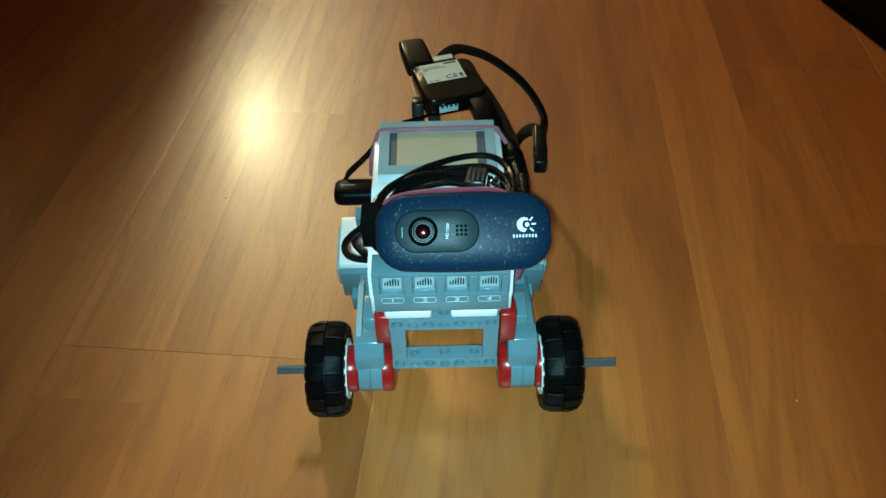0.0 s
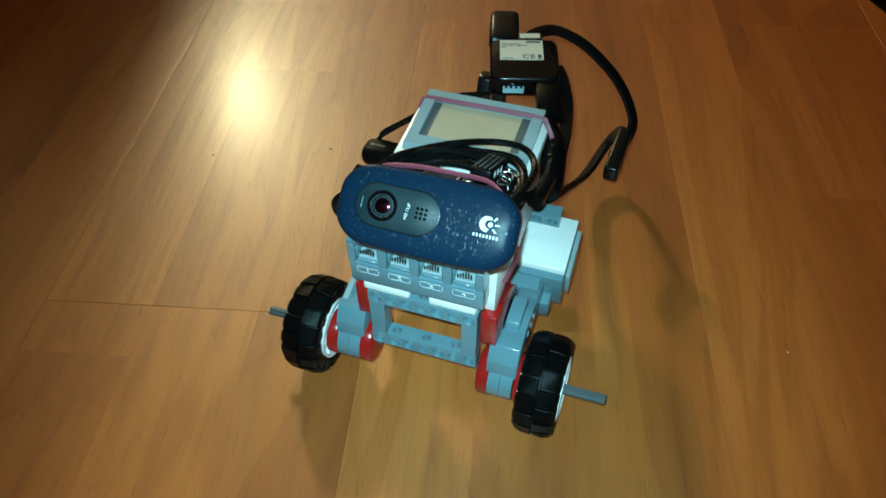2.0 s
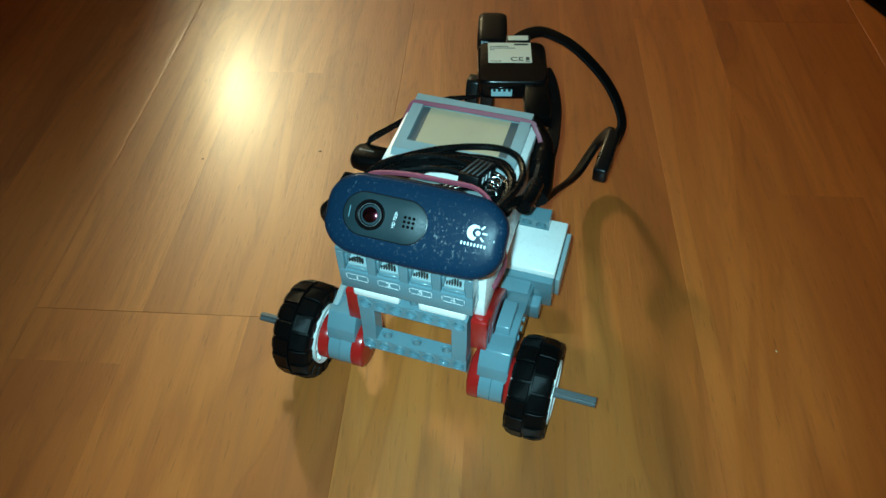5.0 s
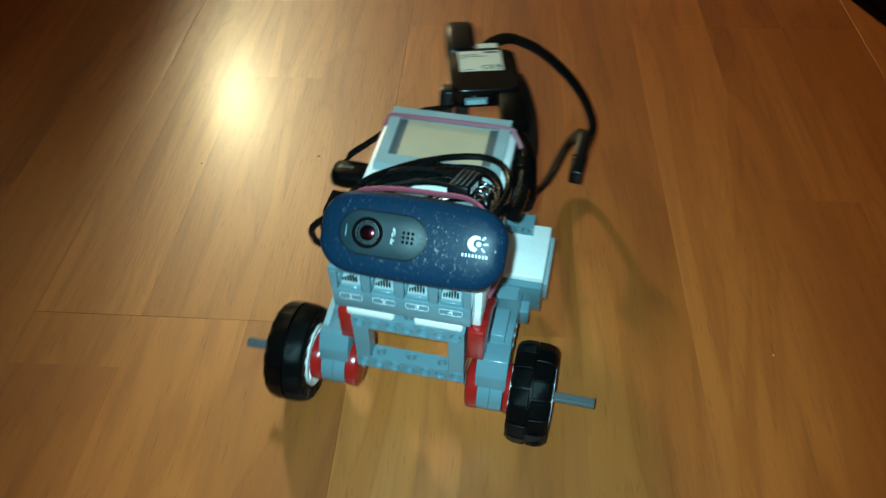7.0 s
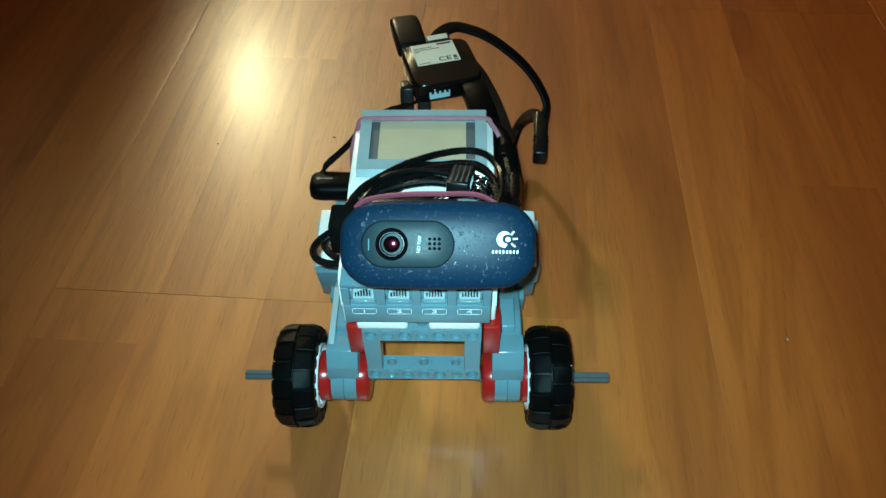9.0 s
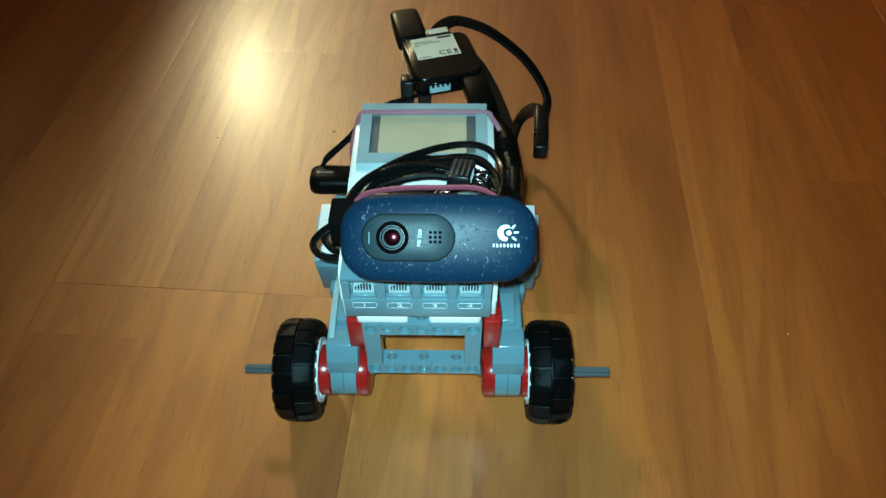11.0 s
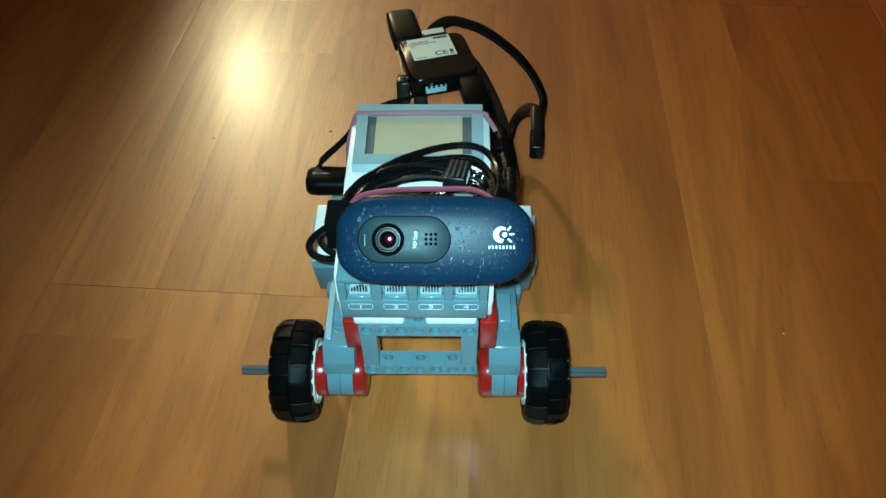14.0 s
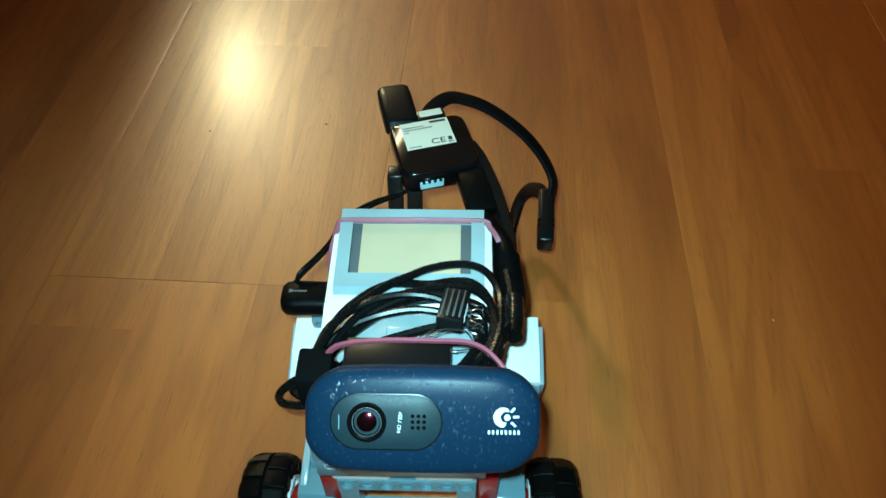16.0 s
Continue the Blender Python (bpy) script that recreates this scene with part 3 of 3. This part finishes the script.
def build_webcam(robot):
    C = Matrix.Translation((8.1, -19.8, 141.2)) @ Matrix.Rotation(radians(-46), 4, "X")
    W, H = 72.8, 33.2
    bm = bmesh.new()
    layers = []
    for d, k in ((15.0, 0.60), (14.2, 0.80), (11.0, 0.93), (6.0, 0.99), (2.5, 1.0), (0.6, 0.985), (-0.6, 0.95), (-1.5, 0.88), (-2.1, 0.74), (-2.6, 0.5), (-2.8, 0.2)):
        kw, kh = (W - H * (1 - k)) / W, k
        layers.append([(x * kw, d, z * kh) for x, z in bowed(W, H, 11.6)])
    stack(bm, layers, C)
    cam_body = part("webcam", bm, NAVY, robot, "scuffed navy blue webcam tied on with rubber bands")
    bm = bmesh.new()
    pts = stadium(33.5, 16.6)
    P = C @ Matrix.Translation((-10.8, 0, 0.3))
    stack(bm, [[(x, -2.0, z) for x, z in pts], [(x, -3.0, z) for x, z in pts], [(x * 0.985, -3.15, z * 0.97) for x, z in pts], [(x * 0.4, -3.35, z * 0.4) for x, z in pts]], P)
    part("faceplate", bm, SLATE, cam_body, "dark glossy oval plate round the lens")
    bm = bmesh.new()
    pts2 = stadium(34.3, 17.4)
    stack(bm, [[(x, -2.0, z) for x, z in pts2], [(x, -2.85, z) for x, z in pts2], [(x * 0.99, -2.95, z * 0.98) for x, z in pts2]], P)
    part("plate_rim", bm, BLACK, cam_body)
    E = C @ Matrix.Translation((-16.6, 0, 0.3)) @ Matrix.Rotation(radians(90), 4, "Z")
    bm = bmesh.new()
    lathe(bm, [(-3.2, 6.0), (-4.0, 6.0), (-4.2, 5.6), (-3.7, 5.0), (-3.6, 4.2), (-3.0, 3.6), (-3.0, 6.0)], 40, E, closed=True)
    part("lens_ring", bm, GLOSSBLACK, cam_body)
    bm = bmesh.new()
    lathe(bm, [(-3.1, 4.5), (-3.72, 4.48), (-3.74, 4.3), (-3.1, 4.28)], 40, E, closed=True)
    part("inner_ring", bm, DARKGREY, cam_body)
    bm = bmesh.new()
    lathe(bm, [(-2.9, 3.9), (-3.1, 3.6), (-3.5, 2.7), (-3.75, 1.5), (-3.85, 0.4)], 32, E)
    part("lens", bm, GLASSRED, cam_body, "dark glass lens tinted for the torch's red glint")
    # raised black discs; the shade inside each hole is put into their colour
    for i in range(3):
        for j in range(3):
            bm = bmesh.new()
            lathe(bm, [(-3.2, 0.6), (-3.44, 0.6), (-3.46, 0.3), (-3.36, 0.25)], 14, C @ Matrix.Translation((-1.0 + 1.75 * (i - 1), 0, 0.5 + 1.75 * (j - 1))) @ Matrix.Rotation(radians(90), 4, "Z"))
            part("microphone_hole_dark", bm, DULL, cam_body)
    bm = bmesh.new()
    lettering(bm, "HD 720P", 1.7, P @ Matrix.Translation((4.2, -3.36, 0)) @ Matrix.Rotation(radians(-84), 4, "Y"), 0.0)
    part("print", bm, PRINT, cam_body, "small white print along the plate")
    bm = bmesh.new()
    box(bm, -14.5, -14.1, -3.36, -3.2, -2.4, 2.0, 0.1, 1, P)
    part("mark", bm, GREY, cam_body)
    # white emblem as a plain shape with a bar under it
    Q = C @ Matrix.Translation((24.9, -2.75, 2.2))
    bm = bmesh.new()
    arc = [math.radians(60 + 12 * k) for k in range(19)]
    outer = [(-0.3 + 3.0 * math.cos(a), 3.0 * math.sin(a)) for a in arc]
    inner = [(0.55 + 1.7 * math.cos(a), 0.1 + 1.7 * math.sin(a)) for a in arc]
    t = bmesh.new()
    n = len(outer)
    vo = [[t.verts.new((x, y, z)) for x, z in outer] for y in (0, -0.25)]
    vi = [[t.verts.new((x, y, z)) for x, z in inner] for y in (0, -0.25)]
    for k in range(n - 1):
        t.faces.new((vo[1][k], vo[1][k + 1], vi[1][k + 1], vi[1][k]))
        t.faces.new((vo[0][k], vo[0][k + 1], vo[1][k + 1], vo[1][k]))
        t.faces.new((vi[0][k], vi[0][k + 1], vi[1][k + 1], vi[1][k]))
    join(bm, t, Q)
    lathe(bm, [(-0.25, 0.95), (0, 0.95)], 16, Q @ Matrix.Translation((0.9, 0, 0)) @ Matrix.Rotation(radians(90), 4, "Z"))
    for a in (48, 4, -42):
        box(bm, 2.1, 4.0, -0.25, 0, -0.38, 0.38, 0.12, 1, Q @ Matrix.Translation((0.5, 0, 0)) @ Matrix.Rotation(radians(-a), 4, "Y"))
    part("emblem", bm, PRINT, cam_body, "white printed emblem")
    bm = bmesh.new()
    for k in range(8):
        x = -4.6 + 1.28 * k
        box(bm, x - 0.36, x + 0.36, -0.12, 0.9, -5.2, -3.9, 0.1, 1, Q)
    part("wordmark_bar", bm, PRINT, cam_body)
    # folded clip and its hinge behind the body
    bm = bmesh.new()
    box(bm, -24, 20, 13, 20, -10, 8, 1.5, 2, C)
    box(bm, -22, 16, 5, 24, 97.0, 124, 1.5, 2)
    part("clip", bm, BLACK, cam_body, "folded black webcam clip")
    bm = bmesh.new()
    box(bm, -37, -25, 2, 16, 112, 128, 1.2, 2, Matrix.Translation((0, 0, 0)))
    part("clip_foot", bm, DULL, cam_body)


def build_cables(robot):
    rnd = random.Random(4)
    for k in range(6):
        bm = bmesh.new()
        cx, cy, cz = -1 + rnd.uniform(-2.5, 2.5), 25 + rnd.uniform(-2, 2), 112.5 + 0.95 * k
        ax, ay = 33 + rnd.uniform(-3.5, 2.5), 20.0 + 0.75 * k + rnd.uniform(-1.5, 1.5)
        tw = rnd.uniform(-0.18, 0.18) + 0.30
        pts = []
        for j in range(14):
            a = 2 * math.pi * j / 14
            x, y = ax * math.cos(a), ay * math.sin(a)
            pts.append((cx + x * math.cos(tw) - y * math.sin(tw) * 0.6, cy + y + x * math.sin(tw) * 1.05, cz + 3.2 * math.sin(a + k) - 2.0 * abs(math.cos(a)) + rnd.uniform(-0.7, 0.7)))
        sweep(bm, pts, 1.55, n=8, closed=True, steps=6)
        part("coiled_cable", bm, CABLE, robot, "coiled black webcam cable")
    # the strands that arch over the buttons towards the screen
    for pts in ([(-32, 20, 120), (-27, 33, 120), (-19, 44, 118), (-10, 55, 115), (-2, 60, 114.5), (6, 66, 112.5), (16, 69, 112), (24, 68.5, 112), (30, 65, 111.5), (34, 57, 111.5), (35, 47, 113), (34, 32, 117), (30, 18, 119)],
                [(-33, 24, 115), (-28, 42, 111), (-20, 55, 108), (-11, 60, 109), (-2, 59, 111.5), (7, 57, 113.5), (16, 60, 112), (24, 60, 111), (30, 53, 111), (32, 40, 112), (30, 24, 114)],
                [(-30, 18, 116), (-22, 36, 116), (-10, 47, 115.5), (3, 52, 115.5), (14, 55, 114.5), (24, 54, 114.5), (31, 46, 115), (33, 34, 116), (29, 20, 117)],
                [(-26, 16, 113), (-14, 28, 112), (0, 34, 112), (12, 37, 113), (24, 38, 114)]):
        bm = bmesh.new()
        sweep(bm, pts, 1.65, n=8)
        part("cable_strand", bm, CABLE, robot, "black webcam cable arching over the buttons")
    for r, dz in ((1.0, 0), (0.72, 2.6)):
        bm = bmesh.new()
        pts = [(-26, 15, 113), (-36, 11, 117 + dz), (-44 - 1 * r, 8, 111), (-46, 9, 102 + dz), (-41, 12, 95), (-31, 14, 93), (-24, 16, 98)]
        if r < 1:
            pts = [(x * 0.86 - 2, y + 3, z) for x, y, z in pts]
        sweep(bm, pts, 1.6, n=8)
        part("side_loop", bm, CABLE, robot, "black cable loop at the side of the webcam")
    # the cable's plug with its ribbed grip, and the wire tie wound beside it
    bm = bmesh.new()
    G = Matrix.Translation((16.5, 40, 119.5)) @ Matrix.Rotation(radians(-8), 4, "Z") @ Matrix.Rotation(radians(-20), 4, "X")
    box(bm, -5, 5, -11, 11, -3, 3, 1.0, 2, G)
    plug = part("cable_plug", bm, BLACK, robot, "black webcam plug with a ribbed grip in the coil")
    for k in range(4):
        bm = bmesh.new()
        box(bm, -3.9 + 2.3 * k, -3.0 + 2.3 * k, -9.5, 9.5, 2.9, 3.6, 0.3, 1, G)
        part("grip_rib", bm, DARKGREY, plug)
    bm = bmesh.new()
    for k in range(3):
        box(bm, 5.02, 5.2, -6 + 4 * k, -4.6 + 4 * k, -1.2, 1.6, 0, 1, G)
    part("plug_print", bm, PRINT, plug)
    bm = bmesh.new()
    turns = [2 * math.pi * j / 9 for j in range(46)]
    sweep(bm, [(25.0 + 3.0 * math.cos(a), 31 + 0.45 * a + 0.8 * math.sin(2.3 * a), 117.0 + 2.4 * math.sin(a)) for a in turns], 0.3, n=6, steps=3)
    part("twist_wire", bm, STEEL, robot, "bright thin wire tie wound round the cable")
    for k in range(3):
        bm = bmesh.new()
        pts = [(15 + 9 * math.cos(a + k) * (1 + 0.15 * k), 24 + 5 * math.sin(a + k), 121.0 + 1.8 * math.sin(2 * a + k)) for a in [0.8 * j for j in range(6)]]
        sweep(bm, pts, 0.28, n=6)
        part("twist_wire", bm, STEEL, robot, "bright thin wire tie wound round the cable")


def build_bands(robot):
    bm = bmesh.new()
    pts = [(-38.4, 82, 90), (-38.0, 85, 98), (-36.2, 89.5, 104), (-34.2, 92.6, 109.4), (-32.6, 93.8, 111.2), (-28, 94.1, 111.4), (-10, 94.3, 111.5), (10, 94.5, 111.5), (28.6, 94.4, 111.2), (31.4, 93.0, 109.4), (35, 90, 105), (37.4, 85, 101)]
    sweep(bm, pts, 1.25, 0.7, n=8, up=(0, 0, 1), steps=6)
    part("rubber_band", bm, BAND, robot, "pink rubber band stretched over the screen housing")
    bm = bmesh.new()
    pts = [(-27, 14, 127), (-22, 15, 131), (-8, 15, 134), (10, 14.5, 135), (24, 13, 135.6), (33, 6, 134), (39.5, -3, 126), (40.5, 0, 110), (37.4, 6, 94), (34.8, 6, 85)]
    sweep(bm, pts, 0.7, 1.1, n=8, steps=6)
    part("rubber_band", bm, BAND, robot, "pink rubber band holding the webcam")


def build_hub(robot):
    """The small USB hub behind the brick, with what is plugged into it."""
    Hm = Matrix.Translation((5.6, 148.2, 109.0)) @ Matrix.Rotation(radians(16.5), 4, "Z") @ Matrix.Rotation(radians(3), 4, "X")
    bm = bmesh.new()
    pts = outline(38.5, 38.0, 7.0)
    stack(bm, [[(x * k, z * k, h) for x, z in pts] for h, k in ((-12, 0.93), (-11, 0.98), (-9, 1.0), (-2.4, 1.0), (-0.8, 0.985), (0, 0.945))], Hm)
    hub = part("usb_hub", bm, GLOSSBLACK, robot, "small glossy black USB hub with a paper label")
    bm = bmesh.new()
    box(bm, -13.4, 10.8, -1.6, 17.2, 0.0, 0.2, 0.1, 1, Hm)
    part("paper_label", bm, PAPER, hub, "cream paper label with small print")
    bm = bmesh.new()
    U = Hm @ Matrix.Translation((0, 0, 0.22)) @ Matrix.Rotation(radians(-90), 4, "X")
    lettering(bm, "CE", 5.6, U @ Matrix.Translation((2.6, 0, 1.5)) @ Matrix.Diagonal((1.1, 1, 0.9, 1)), 0.04)
    box(bm, 7.3, 9.7, -0.6, 0.1, 0.18, 0.28, 0, 1, Hm)
    box(bm, 7.5, 9.5, 0.8, 3.4, 0.18, 0.28, 0, 1, Hm)
    box(bm, 1.4, 9.4, 14.6, 16.2, 0.18, 0.28, 0.05, 1, Hm)
    for y, a, b in ((13.5, -12.2, -2.0), (11.9, -12.2, 2.0), (10.3, -12.2, -10.0), (-0.2, -12.2, -6.0)):
        x = a
        while x < b:
            w = 0.9 + 0.7 * abs(math.sin(x * 3.1))
            box(bm, x, min(b, x + w), y - 0.3, y + 0.3, 0.18, 0.26, 0, 1, Hm)
            x += w + 0.35
    part("label_print", bm, INK_AND_SHADE, hub)
    # open socket in the front face
    bm = bmesh.new()
    box(bm, -13.0, 0.6, -19.4, -17.0, -9.6, -2.8, 0.4, 1, Hm)
    part("socket_frame", bm, GLOSSBLACK, hub)
    bm = bmesh.new()
    box(bm, -11.9, -0.4, -20.0, -18.0, -8.8, -4.2, 0.4, 1, Hm)
    part("socket_tongue", bm, CYANP, hub, "pale blue tongue of the open socket")
    for k in range(4):
        bm = bmesh.new()
        box(bm, -10.9 + 2.7 * k, -9.4 + 2.7 * k, -20.3, -18.0, -5.2, -3.9, 0.1, 1, Hm)
        part("socket_contact", bm, BLACK, hub)
    # stick in the rear
    bm = bmesh.new()
    box(bm, -17.6, -5.4, 17.5, 22.2, -7.0, -2.2, 0.4, 1, Hm)
    part("stick_connector", bm, STEEL, hub)
    bm = bmesh.new()
    K = Hm @ Matrix.Translation((-11.6, 0, -4.8)) @ Matrix.Rotation(radians(-2.0), 4, "Z")
    layers = []
    for y, k in ((21.0, 0.94), (21.8, 1.0), (41.6, 1.0), (47.0, 0.97), (48.7, 0.86), (49.3, 0.6)):
        layers.append([(x * k, y, z * k) for x, z in outline(17.2, 9.5, 5.0, 40)])
    stack(bm, layers, K)
    part("usb_stick", bm, BLACK, hub, "black USB stick plugged into the hub")
    # short plug of the strap cable
    bm = bmesh.new()
    box(bm, -3.4, 11.2, 17.5, 26.6, -9.0, -1.0, 1.0, 2, Hm)
    part("strap_plug", bm, BLACK, hub)
    bm = bmesh.new()
    box(bm, -1.8, 9.8, 21.2, 25.6, -1.1, -0.8, 0.1, 1, Hm)
    part("plug_label", bm, PAPER, hub)
    # plug at the front, with its cable running down beside the brick
    bm = bmesh.new()
    F = Hm @ Matrix.Translation((12.3, -18.4, -5.0)) @ Matrix.Rotation(radians(8), 4, "X")
    box(bm, -6.8, 6.8, -24, 0.5, -4.2, 3.8, 1.6, 2, F)
    part("front_plug", bm, RUBBER, hub, "black rubbery USB plug in the hub")
    bm = bmesh.new()
    sweep(bm, [(27, 107, 101), (33, 98, 100), (37, 91, 100), (38.5, 84, 100), (38.5, 77, 99)], 5.2, n=12)
    sweep(bm, [(38.5, 84, 100), (40, 74, 97), (41, 66, 95), (40.5, 60, 94)], 6.2, n=12)
    part("cable_grip", bm, RUBBER, hub)
    bm = bmesh.new()
    sweep(bm, [(38, 82, 100), (40, 62, 103), (40, 46, 107), (37, 36, 112), (33, 26, 116)], 2.4, n=8)
    sweep(bm, [(41, 56, 106), (40.5, 44, 108), (39.5, 35, 110)], 3.8, n=12)
    part("front_cable", bm, CABLE, hub)


def build_strap(robot):
    bm = bmesh.new()
    sweep(bm, [(1, 170, 104), (3, 180, 105), (12, 192.5, 103), (24, 194, 99.5), (34, 193, 95), (44, 191, 88.5), (54, 188, 80.5), (63, 184, 70), (69, 178, 59.5), (68.5, 171, 54), (66.5, 164, 51.5)], 3.9, 1.4, n=10, up=(0.2, -0.6, 0.8))
    strap = part("strap_cable", bm, MATBLACK, robot, "flat black cable looping out behind the robot")
    bm = bmesh.new()
    E = Matrix.Translation((64.8, 156.5, 50.2)) @ Matrix.Rotation(radians(-4), 4, "Z") @ Matrix.Rotation(radians(8), 4, "X")
    box(bm, -4.3, 4.3, -17.5, 18.0, -6.6, 4.4, 1.8, 3, E)
    end = part("strap_end", bm, BLACK, strap, "thick black end piece")
    bm = bmesh.new()
    box(bm, -4.5, 4.5, -7.5, -6.3, -5.4, 4.4, 0.5, 2, E)
    box(bm, -4.5, 4.5, -4.5, -3.3, -5.4, 4.4, 0.5, 2, E)
    part("end_collar", bm, GLOSSBLACK, end)
    bm = bmesh.new()
    sweep(bm, [(65, 172, 52), (62.5, 184, 45), (58.5, 197, 32), (54.5, 199, 23), (51, 190, 18.5), (48, 178, 16.5), (45, 163, 19.5), (41.8, 140, 32), (40, 126, 40), (39.4, 108, 52), (39.4, 88, 66)], 2.0, 4.3, n=10, up=(0.2, -0.4, 0.9))
    part("strap_tail", bm, MATBLACK, strap)
    bm = bmesh.new()
    sweep(bm, [(22, 160, 96), (26.5, 154, 93.5), (31, 143, 91.5), (35, 129, 91), (38.5, 108, 93), (40, 94, 94), (39.5, 80, 92), (38, 66, 92)], 3.4, 6.0, n=10, up=(0.1, 0, 1))
    part("side_strap", bm, MATBLACK, strap)


def build_side_plug(robot):
    bm = bmesh.new()
    layers = []
    for x, k in ((-36.5, 0.8), (-37.5, 0.95), (-51.0, 1.0), (-55.2, 0.93), (-57.0, 0.74), (-57.6, 0.4)):
        layers.append([(x, 67 + y * k, 91 + z * k) for y, z in outline(15.5, 10.5, 3.0, 36)])
    stack(bm, layers)
    plug = part("side_plug", bm, RUBBER, robot, "rounded black plug in the side of the brick")
    bm = bmesh.new()
    box(bm, -53, -46, 66.4, 67.1, 96.1, 96.4, 0.1, 1)
    lathe(bm, [(-0.3, 0.9), (0.3, 0.9)], 14, Matrix.Translation((-53, 66.8, 96.1)) @ Matrix.Rotation(radians(90), 4, "Y"))
    part("plug_mark", bm, DARKGREY, plug)
    for d in (0.0, 1.9):
        bm = bmesh.new()
        sweep(bm, [(-53 + d, 72, 94), (-50, 74, 97 + d), (-44, 81, 99 + d), (-38.5, 91, 99 + d), (-34, 106, 98 + d), (-22, 117, 98 + d), (-8, 126, 98), (0, 134, 97)], 1.0, n=7)
        part("thin_wire", bm, CABLE, plug)


def build_rear_stand(robot):
    for x, y, dx in ((-13.0, 137, 0.0), (-3.5, 134, 0.0)):
        bm = bmesh.new()
        prism(bm, [(y - 4, 102), (y + 4, 102), (112, 0.6), (104, 0.6)], x - 3.6, x + 3.6, 1.2)
        part("rear_post", bm, BLACK, robot, "black rear post under the hub")
    bm = bmesh.new()
    box(bm, -36, 32, 92, 112, 30, 38, 2, 2)
    part("rear_beam", bm, BLACK, robot)


def build_robot():
    robot = tagged(new("toy_robot"), "grey, white and red building-block robot on the laminate floor", "robot")
    build_brick(robot)
    build_frame(robot)
    wheels = []
    for s in (-1, 1):
        build_motor(robot, s)
        wheels.append(build_wheel(robot, s))
    build_webcam(robot)
    build_cables(robot)
    build_bands(robot)
    build_hub(robot)
    build_strap(robot)
    build_side_plug(robot)
    build_rear_stand(robot)
    return robot, wheels


def build_crumbs():
    """Two flecks of dirt lying on the planks."""
    for x, y, size, mat, label in ((-0.0736, 0.2169, 0.0007, DIRT, "dark fleck of dirt lying on the floor"), (0.1968, 0.0427, 0.0005, PAPER, "tiny pale fleck lying on the floor"), (-0.155, 0.21, 0.0004, DIRT, "dark fleck of dirt lying on the floor")):
        bm = bmesh.new()
        bmesh.ops.create_icosphere(bm, subdivisions=2, radius=size)
        for v in bm.verts:
            v.co *= 1 + 0.5 * noise.noise(v.co * 900 + Vector((x, y, 0)) * 50)
            v.co.z *= 0.45
        low = min(v.co.z for v in bm.verts)
        bm.transform(Matrix.Translation((0, 0, -low)))
        ob = part("crumb", bm, mat, None, "", 1.0)
        ob.location = (x, y, 0)
        ob.rotation_euler = (0, 0, x * 40)
        ob.scale = (1.7, 1, 1)
        tagged(ob, label, "crumb", "flecks on the floor")


build_room()
build_cabinet()
build_shade_block()
build_lamp()
ROBOT, WHEELS = build_robot()
build_crumbs()


def motions():
    """The robot swings about its one wheel, then about the other, then drives straight on."""
    half = 0.0660  # pivot to mid-axle
    swing = [(0.0, 2.44), (0.2, 2.40), (0.3, 1.9), (0.4, 0.2), (0.5, -3.4), (0.6, -7.6), (0.7, -13.0), (0.8, -16.7), (0.9, -17.7), (1.0, -17.69)]
    back = [(6.7, -17.69), (6.8, -16.7), (6.9, -14.9), (7.0, -12.41), (7.1, -8.0), (7.2, -3.0), (7.3, -0.4), (7.4, 0.0)]
    drive = [(15.3, 0.0), (15.4, -0.004), (15.5, -0.0157), (15.6, -0.032), (15.7, -0.052), (15.8, -0.068), (15.9, -0.0795), (16.0, -0.0815)]
    rows, left, right = [], [], []
    cx, cy = -0.0603, 0.0419
    roll_l = roll_r = 0.0
    for t, a in swing:
        r = radians(a)
        rows.append((t, pose(cx + half * math.cos(r), cy + half * math.sin(r), 0, 0, 0, a)))
        roll_r = math.degrees(2 * half * radians(2.44 - a) / 0.0254)
        left.append((t, 0.0))
        right.append((t, roll_r))
    px, py = 0.0660, 0.0012
    for t, a in back:
        r = radians(a)
        rows.append((t, pose(px - half * math.cos(r), py * (-a / 17.69) - half * math.sin(r), 0, 0, 0, a)))
        roll_l = math.degrees(2 * half * radians(a + 17.69) / 0.0254)
        left.append((t, roll_l))
        right.append((t, roll_r))
    for t, y in drive:
        d = math.degrees(-y / 0.0254)
        rows.append((t, pose(0.0, y, 0, 0, 0, 0.35 * min(1, -y / 0.0157) - 1.4 * max(0, (-y - 0.0157) / 0.066))))
        left.append((t, roll_l + d))
        right.append((t, roll_r + d))
    walk(ROBOT, rows)
    for wheel, rolls, s in ((WHEELS[0], left, -1), (WHEELS[1], right, 1)):
        walk(wheel, [(t, pose(WHEEL_X[s] / 1000, 0, AXLE / 1000, roll)) for t, roll in rolls])


motions()
